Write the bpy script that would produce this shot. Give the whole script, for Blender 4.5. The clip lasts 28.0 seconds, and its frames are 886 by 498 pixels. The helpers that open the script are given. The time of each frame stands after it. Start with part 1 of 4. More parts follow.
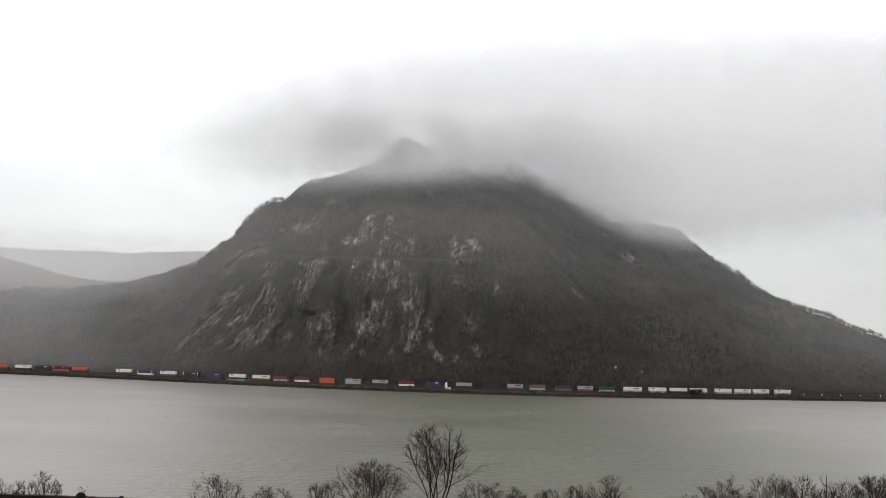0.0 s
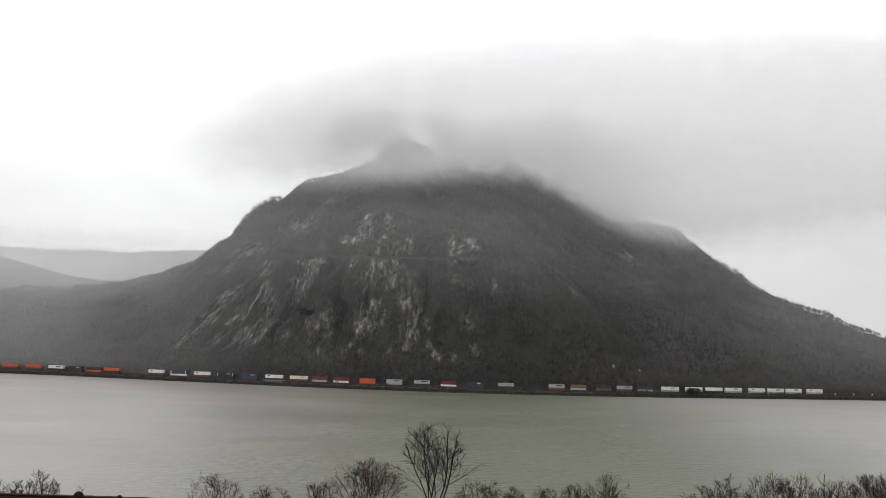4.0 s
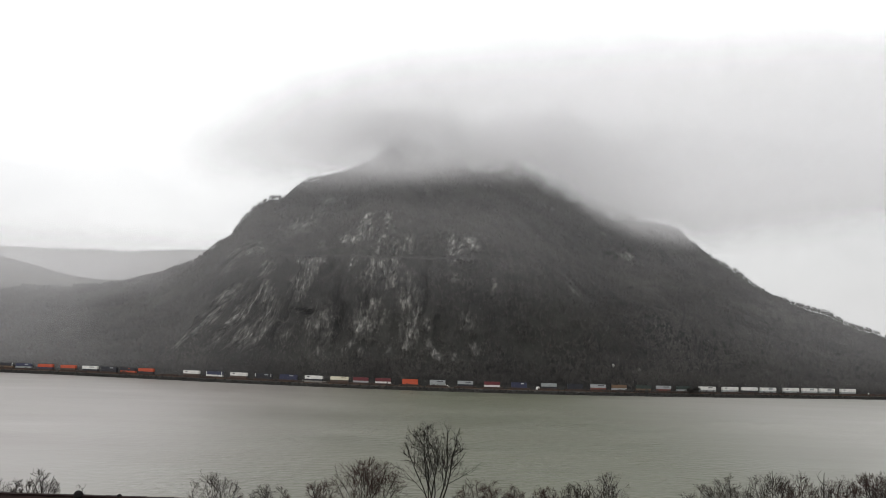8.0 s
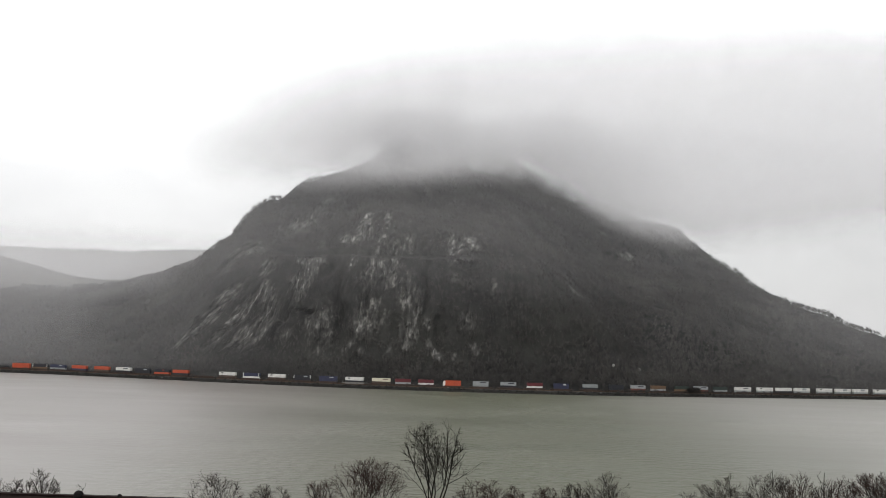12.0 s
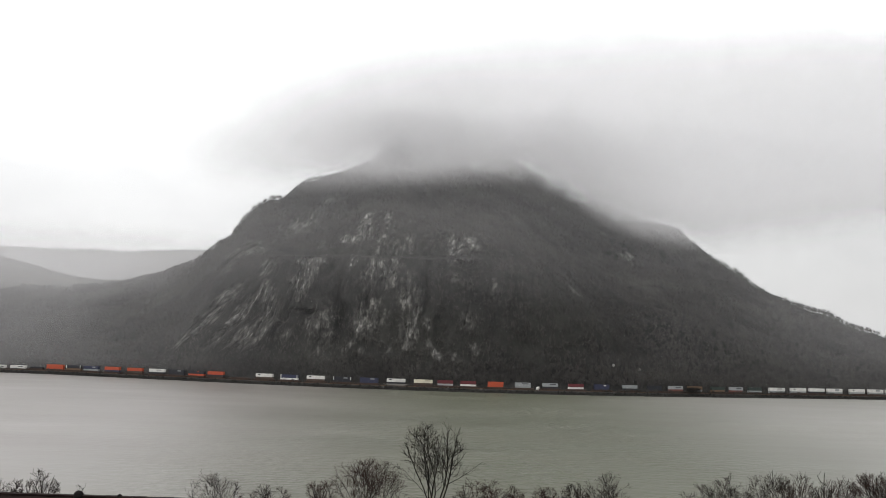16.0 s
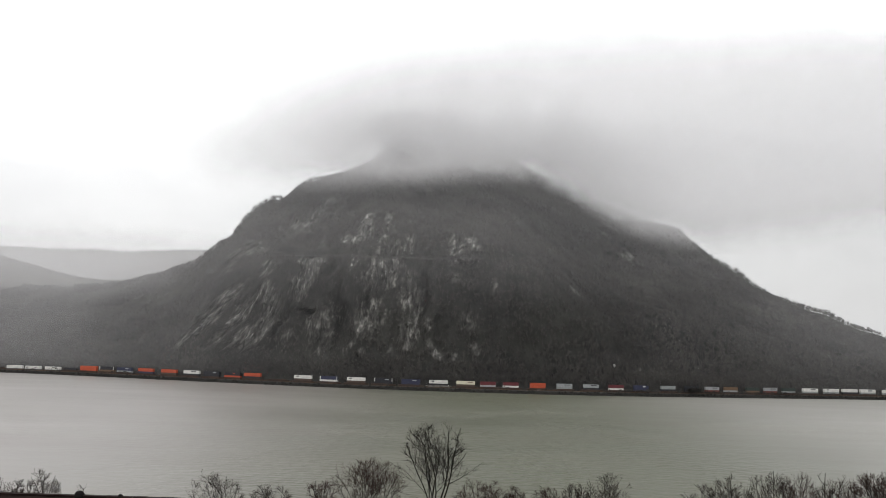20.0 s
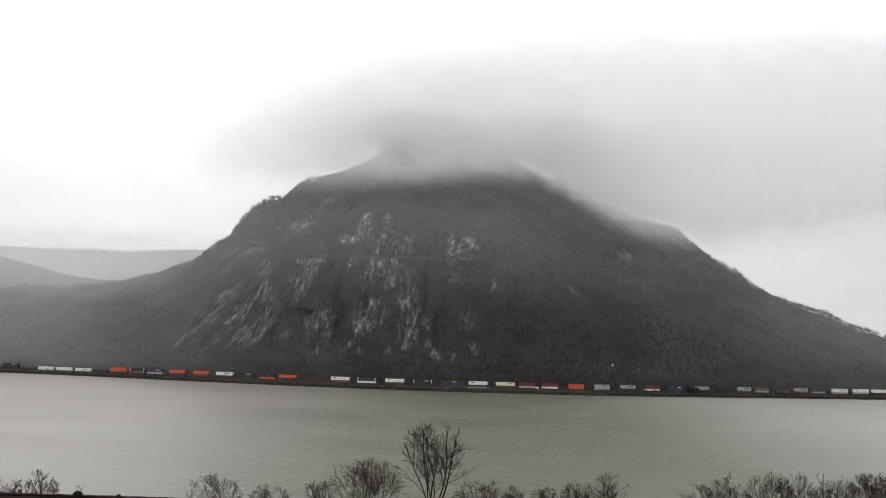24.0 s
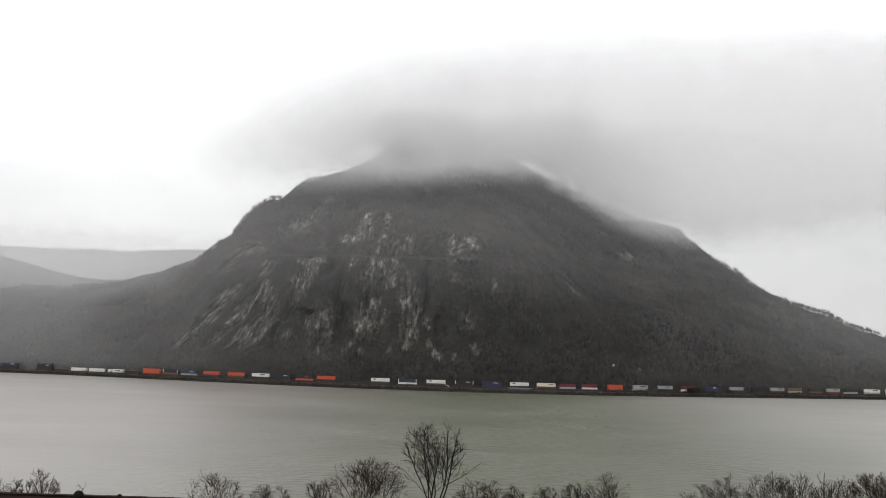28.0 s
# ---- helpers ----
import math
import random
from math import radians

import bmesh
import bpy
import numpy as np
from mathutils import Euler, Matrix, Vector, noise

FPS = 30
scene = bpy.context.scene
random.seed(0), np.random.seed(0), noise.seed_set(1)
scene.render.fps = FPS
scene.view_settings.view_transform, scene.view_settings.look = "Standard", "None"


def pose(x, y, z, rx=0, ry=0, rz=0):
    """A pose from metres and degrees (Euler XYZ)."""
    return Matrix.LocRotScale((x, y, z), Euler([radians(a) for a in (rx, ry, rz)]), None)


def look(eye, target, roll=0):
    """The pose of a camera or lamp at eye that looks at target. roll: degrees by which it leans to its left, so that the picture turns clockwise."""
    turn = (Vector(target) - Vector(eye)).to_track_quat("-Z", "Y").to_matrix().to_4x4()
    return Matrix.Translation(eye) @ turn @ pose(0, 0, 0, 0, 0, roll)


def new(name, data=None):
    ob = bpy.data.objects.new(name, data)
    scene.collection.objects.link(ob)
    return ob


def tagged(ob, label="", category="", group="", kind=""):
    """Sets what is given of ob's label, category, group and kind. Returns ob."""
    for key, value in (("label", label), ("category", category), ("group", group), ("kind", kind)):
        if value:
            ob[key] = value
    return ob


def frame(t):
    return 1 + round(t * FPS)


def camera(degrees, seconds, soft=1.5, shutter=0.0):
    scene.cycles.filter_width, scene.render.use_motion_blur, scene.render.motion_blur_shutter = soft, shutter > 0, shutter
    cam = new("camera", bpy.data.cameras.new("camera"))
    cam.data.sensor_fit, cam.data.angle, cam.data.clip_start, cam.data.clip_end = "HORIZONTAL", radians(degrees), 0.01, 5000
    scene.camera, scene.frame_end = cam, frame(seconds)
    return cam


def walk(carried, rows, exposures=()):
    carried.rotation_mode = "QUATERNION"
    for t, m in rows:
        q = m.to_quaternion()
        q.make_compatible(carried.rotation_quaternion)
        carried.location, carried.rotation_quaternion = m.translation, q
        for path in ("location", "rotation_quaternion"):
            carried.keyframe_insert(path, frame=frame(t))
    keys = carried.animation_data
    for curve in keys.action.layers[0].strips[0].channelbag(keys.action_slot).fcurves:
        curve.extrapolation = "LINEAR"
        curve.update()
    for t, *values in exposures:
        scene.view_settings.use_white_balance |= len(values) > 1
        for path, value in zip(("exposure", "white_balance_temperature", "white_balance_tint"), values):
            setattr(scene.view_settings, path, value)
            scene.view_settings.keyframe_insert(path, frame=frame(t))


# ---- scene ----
cam = camera(52.0, 28.0, soft=0.9)
# the eye, high on the near bank; the camera settles in the first seconds and then barely stirs
EYE = (0.0, 0.0, 38.88)
LEVEL = look(EYE, (0.0, 1000.0, 38.88 + 1000 * math.tan(radians(5.831))), 1.747)
SWAY = (
    (0.0, 3.4, 3.2), (0.5, 3.3, 3.6), (1.0, 3.0, 3.6), (1.5, 2.2, 3.2), (2.0, 1.4, 2.5), (2.5, 0.5, 1.7), (3.0, 0.2, 1.5), (3.5, 0.1, 1.5),
    (4.5, 0.0, 1.4), (5.5, 0.0, 1.1), (6.0, -0.1, 0.2), (7.0, -0.6, -0.1), (7.5, -0.7, -0.1), (8.0, -0.2, 0.0), (9.0, 0.0, 0.0), (11.0, 0.0, 0.0),
    (12.5, 0.0, 0.0), (14.5, 0.0, 0.0), (16.5, 0.1, 0.1), (18.5, 0.5, 0.3), (19.5, 1.2, 0.2), (20.5, 1.4, 0.5), (21.0, 1.4, 1.1), (21.5, 0.8, 1.1),
    (22.5, -0.4, 0.6), (23.5, -1.4, 0.2), (24.5, -1.5, 0.2), (25.5, -1.2, 0.2), (26.0, -0.4, 0.1), (27.0, -0.1, 0.0), (28.0, 0.0, 0.0))
ARC = 28.05  # a turn of one unit of SWAY is 1/28.05 of a degree
walk(cam, [(t, LEVEL @ pose(0, 0, 0, dy / ARC, dx / ARC, 0)) for t, dx, dy in SWAY])

# ---- light: an overcast, rainy day ----
world = bpy.data.worlds.new("overcast_sky")
scene.world = world
world.use_nodes = True
wn, wl = world.node_tree.nodes, world.node_tree.links
for n in list(wn):
    wn.remove(n)
sky = wn.new("ShaderNodeTexSky")
sky.sky_type, sky.sun_disc = "NISHITA", False
sky.sun_elevation, sky.sun_rotation, sky.air_density, sky.dust_density = radians(38), radians(-150), 1.0, 4.0
sky_dim = wn.new("ShaderNodeMix")
sky_dim.data_type, sky_dim.blend_type = "RGBA", "MULTIPLY"
sky_dim.inputs[0].default_value = 1.0
sky_dim.inputs[7].default_value = (0.10, 0.10, 0.10, 1)
wl.new(sky.outputs[0], sky_dim.inputs[6])
w_co = wn.new("ShaderNodeTexCoord")
w_map = wn.new("ShaderNodeMapping")
w_map.inputs["Scale"].default_value = (1.0, 1.0, 3.0)
w_noise = wn.new("ShaderNodeTexNoise")
w_noise.inputs["Scale"].default_value, w_noise.inputs["Detail"].default_value, w_noise.inputs["Roughness"].default_value = 2.2, 4, 0.5
w_ramp = wn.new("ShaderNodeValToRGB")
w_ramp.color_ramp.elements[0].position, w_ramp.color_ramp.elements[0].color = 0.3, (0.92, 0.92, 0.93, 1)
w_ramp.color_ramp.elements[1].position, w_ramp.color_ramp.elements[1].color = 0.62, (1.06, 1.06, 1.06, 1)
wl.new(w_co.outputs["Generated"], w_map.inputs[0])
wl.new(w_map.outputs[0], w_noise.inputs["Vector"])
wl.new(w_noise.outputs["Fac"], w_ramp.inputs[0])
w_mix = wn.new("ShaderNodeMix")
w_mix.data_type = "RGBA"
w_mix.inputs[0].default_value = 0.9  # how far the cloud deck closes the sky
wl.new(sky_dim.outputs[2], w_mix.inputs[6])
wl.new(w_ramp.outputs[0], w_mix.inputs[7])
# an overcast sky is darkest low down and brightens overhead; it is thinner towards -x
w_sep = wn.new("ShaderNodeSeparateXYZ")
wl.new(w_co.outputs["Generated"], w_sep.inputs[0])


def w_step(source, lo, hi, a, b):
    r = wn.new("ShaderNodeMapRange")
    r.interpolation_type = "SMOOTHSTEP"
    wl.new(source, r.inputs[0])
    for i, x in zip((1, 2, 3, 4), (lo, hi, a, b)):
        r.inputs[i].default_value = x
    return r.outputs[0]


w_gain = wn.new("ShaderNodeMath")
w_gain.operation = "MULTIPLY"
w_up = w_step(w_sep.outputs[2], 0.1, 0.38, 0.79, 1.38)
w_thin = w_step(w_sep.outputs[0], -0.34, -0.02, 1.3, 1.0)
wl.new(w_up, w_gain.inputs[0])
wl.new(w_thin, w_gain.inputs[1])
w_bg = wn.new("ShaderNodeBackground")
wl.new(w_gain.outputs[0], w_bg.inputs["Strength"])
w_out = wn.new("ShaderNodeOutputWorld")
wl.new(w_mix.outputs[2], w_bg.inputs[0])
wl.new(w_bg.outputs[0], w_out.inputs[0])

sun = new("sun", bpy.data.lights.new("sun", "SUN"))
sun.data.energy, sun.data.angle, sun.data.color = 0.5, radians(40), (1.0, 0.98, 0.95)
sun.matrix_world = look((-300, -500, 700), (0, 0, 0))


# ---- materials ----
def nodes_of(name):
    m = bpy.data.materials.new(name)
    m.use_nodes = True
    nt = m.node_tree
    return m, nt.nodes, nt.links, nt.nodes["Principled BSDF"], nt.nodes["Material Output"]


def add(ns, kind, **values):
    n = ns.new(kind)
    for k, v in values.items():
        n.inputs[k.replace("_", " ")].default_value = v
    return n


def ramp(ns, ls, source, stops):
    r = ns.new("ShaderNodeValToRGB")
    while len(r.color_ramp.elements) < len(stops):
        r.color_ramp.elements.new(0.5)
    for e, (at, c) in zip(r.color_ramp.elements, stops):
        e.position, e.color = at, (*c, 1)
    ls.new(source, r.inputs[0])
    return r.outputs[0]


def coords(ns, ls, scale=(1, 1, 1), turn=(0, 0, 0)):
    c = ns.new("ShaderNodeTexCoord")
    m = ns.new("ShaderNodeMapping")
    m.vector_type = "TEXTURE"
    m.inputs["Scale"].default_value, m.inputs["Rotation"].default_value = [1 / s for s in scale], turn
    ls.new(c.outputs["Object"], m.inputs[0])
    return m.outputs[0]


def noise_tex(ns, ls, vec, scale, detail=5, rough=0.55):
    n = add(ns, "ShaderNodeTexNoise", Scale=scale, Detail=detail, Roughness=rough)
    ls.new(vec, n.inputs["Vector"])
    return n.outputs["Fac"]


def mixed(ns, ls, fac, a, b, blend="MIX"):
    m = ns.new("ShaderNodeMix")
    m.data_type, m.blend_type = "RGBA", blend
    for s, i in ((fac, 0), (a, 6), (b, 7)):
        if isinstance(s, (int, float)):
            m.inputs[i].default_value = s
        elif isinstance(s, tuple):
            m.inputs[i].default_value = (*s, 1)
        else:
            ls.new(s, m.inputs[i])
    return m.outputs[2]


def bump(ns, ls, bsdf, height, strength, distance):
    b = add(ns, "ShaderNodeBump", Strength=strength, Distance=distance)
    ls.new(height, b.inputs["Height"])
    ls.new(b.outputs[0], bsdf.inputs["Normal"])


def worn(name, colour, second, scale=0.6, rough=0.6, metal=0.0, grain=0.0, shine=0.12):
    """A painted or natural surface with stains at two scales."""
    m, ns, ls, b, _ = nodes_of(name)
    v = coords(ns, ls)
    big = noise_tex(ns, ls, v, scale, 4, 0.6)
    fine = noise_tex(ns, ls, v, scale * 9, 3, 0.6)
    c = ramp(ns, ls, big, ((0.35, colour), (0.72, second)))
    d = ramp(ns, ls, fine, ((0.3, (0.78, 0.78, 0.78)), (0.7, (1.05, 1.05, 1.05))))
    ls.new(mixed(ns, ls, 1.0, c, d, "MULTIPLY"), b.inputs["Base Color"])
    b.inputs["Roughness"].default_value, b.inputs["Metallic"].default_value = rough, metal
    b.inputs["Specular IOR Level"].default_value = shine
    if grain:
        bump(ns, ls, b, fine, 0.5, grain)
    return m


def hillside_material():
    """Bare rock and forest floor. The mesh carries how bare it is, the tone of each broken slab, and a vector that follows the lean of the slabs."""
    m, ns, ls, b, _ = nodes_of("rock_and_forest_floor")

    def carried(name, out):
        at = ns.new("ShaderNodeAttribute")
        at.attribute_name = name
        return at.outputs[out]

    def along(scale):
        k = ns.new("ShaderNodeVectorMath")
        k.operation = "MULTIPLY"
        ls.new(carried("grain", "Vector"), k.inputs[0])
        k.inputs[1].default_value = scale
        return k.outputs[0]

    # leaf litter, brush and patches of moss
    litter = noise_tex(ns, ls, coords(ns, ls), 0.05, 7, 0.6)
    patch = noise_tex(ns, ls, coords(ns, ls), 0.013, 4, 0.55)
    floor_c = ramp(ns, ls, litter, ((0.3, (0.01, 0.01, 0.0098)), (0.52, (0.018, 0.0178, 0.017)), (0.72, (0.034, 0.033, 0.0315))))
    floor_c = mixed(ns, ls, ramp(ns, ls, patch, ((0.42, (0, 0, 0)), (0.62, (0.8, 0.8, 0.8)))), floor_c, (0.026, 0.0262, 0.023))
    # weathered slabs: broad tones, streaks down the dip, fine chips, dark wet joints
    broad = noise_tex(ns, ls, along((0.05, 0.02, 0.03)), 1.0, 5, 0.6)
    streak = noise_tex(ns, ls, along((0.17, 0.03, 0.045)), 1.0, 6, 0.62)
    chips = noise_tex(ns, ls, along((0.34, 0.12, 0.16)), 1.0, 6, 0.66)
    blend = ns.new("ShaderNodeMix")
    blend.inputs[0].default_value = 0.6
    ls.new(carried("tone", "Fac"), blend.inputs[2])
    ls.new(streak, blend.inputs[3])
    rock_c = ramp(ns, ls, blend.outputs[0], ((0.26, (0.036, 0.036, 0.034)), (0.45, (0.066, 0.065, 0.063)), (0.6, (0.108, 0.106, 0.102)), (0.74, (0.2, 0.197, 0.19))))
    rock_c = mixed(ns, ls, 0.9, rock_c, ramp(ns, ls, chips, ((0.34, (0.35, 0.35, 0.35)), (0.5, (0.95, 0.95, 0.94)), (0.66, (1.7, 1.68, 1.62)))), "MULTIPLY")
    rock_c = mixed(ns, ls, 0.8, rock_c, ramp(ns, ls, broad, ((0.36, (0.55, 0.55, 0.54)), (0.6, (1.2, 1.2, 1.18)))), "MULTIPLY")
    joint = ns.new("ShaderNodeTexVoronoi")
    joint.feature = "DISTANCE_TO_EDGE"
    joint.inputs["Scale"].default_value = 1.0
    ls.new(along((0.13, 0.03, 0.05)), joint.inputs["Vector"])
    rock_c = mixed(ns, ls, 0.75, rock_c, ramp(ns, ls, joint.outputs["Distance"], ((0.0, (0.3, 0.3, 0.3)), (0.09, (1, 1, 1)))), "MULTIPLY")
    # fresh pale faces, few and in clusters
    fresh = mixed(ns, ls, 1.0, ramp(ns, ls, chips, ((0.54, (0, 0, 0)), (0.66, (1, 1, 1)))), ramp(ns, ls, streak, ((0.48, (0, 0, 0)), (0.62, (1, 1, 1)))), "MULTIPLY")
    fresh = mixed(ns, ls, 1.0, fresh, ramp(ns, ls, carried("rock", "Fac"), ((0.5, (0.15, 0.15, 0.15)), (0.85, (1, 1, 1)))), "MULTIPLY")
    rock_c = mixed(ns, ls, fresh, rock_c, (0.36, 0.355, 0.34))
    # where rock and brush mingle the stone is stained and mossy
    rock_c = mixed(ns, ls, 1.0, rock_c, ramp(ns, ls, carried("rock", "Fac"), ((0.25, (0.72, 0.72, 0.71)), (0.9, (1.12, 1.12, 1.12)))), "MULTIPLY")
    edge = ns.new("ShaderNodeMath")
    edge.operation = "MULTIPLY_ADD"
    ls.new(chips, edge.inputs[0])
    edge.inputs[1].default_value, edge.inputs[2].default_value = 1.3, -0.65
    grow = ns.new("ShaderNodeMath")
    ls.new(carried("rock", "Fac"), grow.inputs[0])
    ls.new(edge.outputs[0], grow.inputs[1])
    mask = ramp(ns, ls, grow.outputs[0], ((0.22, (0, 0, 0)), (0.6, (1, 1, 1))))
    ls.new(mixed(ns, ls, mask, floor_c, rock_c), b.inputs["Base Color"])
    b.inputs["Roughness"].default_value = 0.85
    b.inputs["Specular IOR Level"].default_value = 0.1
    bump(ns, ls, b, chips, 0.8, 2.5)
    return m


def water_material():
    m, ns, ls, b, _ = nodes_of("river_water")
    v = coords(ns, ls, (1, 0.62, 1), (0, 0, radians(11)))
    chop = noise_tex(ns, ls, v, 0.24, 5, 0.6)
    swell = noise_tex(ns, ls, v, 0.045, 4, 0.55)
    gust = noise_tex(ns, ls, coords(ns, ls, (0.35, 1, 1)), 0.012, 4, 0.55)
    c = ramp(ns, ls, gust, ((0.3, (0.078, 0.083, 0.055)), (0.7, (0.1, 0.103, 0.072))))
    # the base colour grows paler towards -x
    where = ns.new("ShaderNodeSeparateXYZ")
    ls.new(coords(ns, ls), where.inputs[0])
    pale_side = ns.new("ShaderNodeMapRange")
    pale_side.interpolation_type = "SMOOTHSTEP"
    ls.new(where.outputs[0], pale_side.inputs[0])
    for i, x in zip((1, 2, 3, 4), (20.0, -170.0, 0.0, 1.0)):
        pale_side.inputs[i].default_value = x
    c = mixed(ns, ls, pale_side.outputs[0], c, (0.188, 0.174, 0.159))
    # and paler towards +x as well
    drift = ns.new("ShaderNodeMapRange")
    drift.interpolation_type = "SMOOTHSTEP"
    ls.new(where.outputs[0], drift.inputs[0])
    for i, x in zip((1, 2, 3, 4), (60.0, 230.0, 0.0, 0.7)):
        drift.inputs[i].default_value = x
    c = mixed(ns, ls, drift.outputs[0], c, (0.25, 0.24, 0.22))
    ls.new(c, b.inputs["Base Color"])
    ls.new(ramp(ns, ls, gust, ((0.3, (0.3, 0.3, 0.3)), (0.7, (0.4, 0.4, 0.4)))), b.inputs["Roughness"])
    b.inputs["IOR"].default_value = 1.333
    h = ns.new("ShaderNodeMath")
    h.operation = "MULTIPLY_ADD"
    ls.new(swell, h.inputs[0])
    h.inputs[1].default_value = 2.2
    ls.new(chop, h.inputs[2])
    # short steep wavelets, in lanes
    crisp = ramp(ns, ls, noise_tex(ns, ls, coords(ns, ls, (0.7, 1, 1), (0, 0, radians(-7))), 0.26, 3, 0.55), ((0.42, (0, 0, 0)), (0.6, (1, 1, 1))))
    lanes = ramp(ns, ls, noise_tex(ns, ls, coords(ns, ls, (1, 0.6, 1)), 0.016, 3, 0.5), ((0.42, (0.2, 0.2, 0.2)), (0.6, (1.5, 1.5, 1.5))))
    wavelets = mixed(ns, ls, 1.0, crisp, lanes, "MULTIPLY")
    h2 = ns.new("ShaderNodeMath")
    ls.new(h.outputs[0], h2.inputs[0])
    ls.new(wavelets, h2.inputs[1])
    # gusts ruffle the middle of the river more than its sides

    def window(out, lo, hi):
        w = ns.new("ShaderNodeMapRange")
        w.interpolation_type = "SMOOTHSTEP"
        ls.new(where.outputs[out], w.inputs[0])
        w.inputs[1].default_value, w.inputs[2].default_value = lo, hi
        return w.outputs[0]

    middle = ns.new("ShaderNodeMath")
    middle.operation = "MULTIPLY"
    ls.new(window(0, -95.0, -15.0), middle.inputs[0])
    ls.new(window(0, 120.0, 45.0), middle.inputs[1])
    gusty = ramp(ns, ls, noise_tex(ns, ls, coords(ns, ls, (1, 1, 1)), 0.011, 3, 0.5), ((0.36, (0.5, 0.5, 0.5)), (0.62, (1, 1, 1))))
    ruffle = ramp(ns, ls, mixed(ns, ls, 1.0, middle.outputs[0], gusty, "MULTIPLY"), ((0.0, (0.075, 0.075, 0.075)), (1.0, (0.68, 0.68, 0.68))))
    relief = add(ns, "ShaderNodeBump", Distance=0.6)
    ls.new(h2.outputs[0], relief.inputs["Height"])
    ls.new(ruffle, relief.inputs["Strength"])
    ls.new(relief.outputs[0], b.inputs["Normal"])
    return m


def cloud_material(name, z0, z1, dense, low, left=(0.0, 0.0), top=(420.0, 620.0), limit=0.245, scale=0.006, ragged=90.0, seed=0.0, right=(2000.0, 3000.0), fade=None, hole=None, foot=None, east=None, base=None, slant=0.0):
    """Cloud as a veil: it lets light through, thickens from height z0 to z1, and is ragged by two scales of noise.
    left, east: (x from which, thickness by which) mist gathers towards -x and +x. right, top, fade: where it thins out to the right,
    above and to the left. base: (x, height) along its underside, to which z0 and z1 are added. slant: how fast its top rises
    towards +x. foot: it thins out towards the water."""
    m, ns, ls, b, out = nodes_of(name)
    ns.remove(b)
    c = ns.new("ShaderNodeTexCoord")
    p = ns.new("ShaderNodeSeparateXYZ")
    ls.new(c.outputs["Object"], p.inputs[0])
    mp = ns.new("ShaderNodeMapping")
    mp.inputs["Location"].default_value = (seed, seed * 0.7, seed * 1.3)
    mp.inputs["Scale"].default_value = (0.75, 1, 1.25)
    ls.new(c.outputs["Object"], mp.inputs[0])
    n = noise_tex(ns, ls, mp.outputs[0], scale, 7, 0.58)

    def calc(op, a, x, y=None):
        k = ns.new("ShaderNodeMath")
        k.operation = op
        for i, s in enumerate((a, x, y)):
            if s is None:
                continue
            if isinstance(s, (int, float)):
                k.inputs[i].default_value = s
            else:
                ls.new(s, k.inputs[i])
        return k.outputs[0]

    def step(v, lo, hi, a=0.0, z=1.0):
        r = ns.new("ShaderNodeMapRange")
        r.interpolation_type = "SMOOTHSTEP"
        ls.new(v, r.inputs[0])
        for i, x in zip((1, 2, 3, 4), (lo, hi, a, z)):
            r.inputs[i].default_value = x
        return r.outputs[0]

    height = calc("MULTIPLY_ADD", calc("SUBTRACT", n, 0.5), ragged * 2, p.outputs[2])
    ceiling = calc("MULTIPLY_ADD", calc("SUBTRACT", n, 0.5), ragged * 5, height)
    if slant:
        ceiling = calc("MULTIPLY_ADD", p.outputs[0], -slant, ceiling)
    if base:
        # the underside as a curve over x
        span = calc("MULTIPLY_ADD", p.outputs[0], 1 / 1200.0, 0.5)
        under = ramp(ns, ls, span, [((x + 600) / 1200, (z / 400,) * 3) for x, z in base])
        height = calc("MULTIPLY_ADD", under, -400.0, height)
    thick = step(height, z0, z1, low, dense)
    if left[1]:
        lump = calc("MULTIPLY_ADD", calc("SUBTRACT", n, 0.5), 160.0, p.outputs[0])
        bank = step(lump, left[0] - 260, left[0] + 140, left[1], 0.0)
        if foot:
            bank = calc("MULTIPLY", bank, step(p.outputs[2], foot[0], foot[1], 0.25, 1.0))
        thick = calc("ADD", thick, bank)
    if east:
        bank = step(calc("MULTIPLY_ADD", calc("SUBTRACT", n, 0.5), 200.0, p.outputs[0]), east[0] - 150, east[0] + 200, 0.0, east[1])
        thick = calc("ADD", thick, calc("MULTIPLY", bank, step(p.outputs[2], 10.0, 60.0, 0.3, 1.0)))
    thick = calc("MULTIPLY", thick, step(ceiling, top[0], top[1], 1.0, 0.0))
    thick = calc("MULTIPLY", thick, step(p.outputs[0], right[0], right[1], 1.0, 0.0))
    if fade:
        edge = calc("MULTIPLY_ADD", calc("SUBTRACT", n, 0.5), 150.0, p.outputs[0])
        thick = calc("MULTIPLY", thick, step(edge, fade[0], fade[1], 0.0, 1.0))
    thick = calc("MULTIPLY", thick, step(n, 0.25, 0.52, 0.72, 1.1))
    if hole:
        hx, hz, hr = hole
        dx = calc("MULTIPLY", calc("SUBTRACT", p.outputs[0], hx), 1.0 / hr)
        dz = calc("MULTIPLY", calc("SUBTRACT", p.outputs[2], hz), 1.5 / hr)
        r2 = calc("ADD", calc("MULTIPLY", dx, dx), calc("MULTIPLY_ADD", dz, dz, calc("MULTIPLY", calc("SUBTRACT", n, 0.5), 1.6)))
        thick = calc("MULTIPLY", thick, step(r2, -0.3, 1.8, 0.5, 1.0))
    clear = ns.new("ShaderNodeBsdfTransparent")
    front = add(ns, "ShaderNodeBsdfDiffuse", Color=(0.93, 0.93, 0.94, 1))
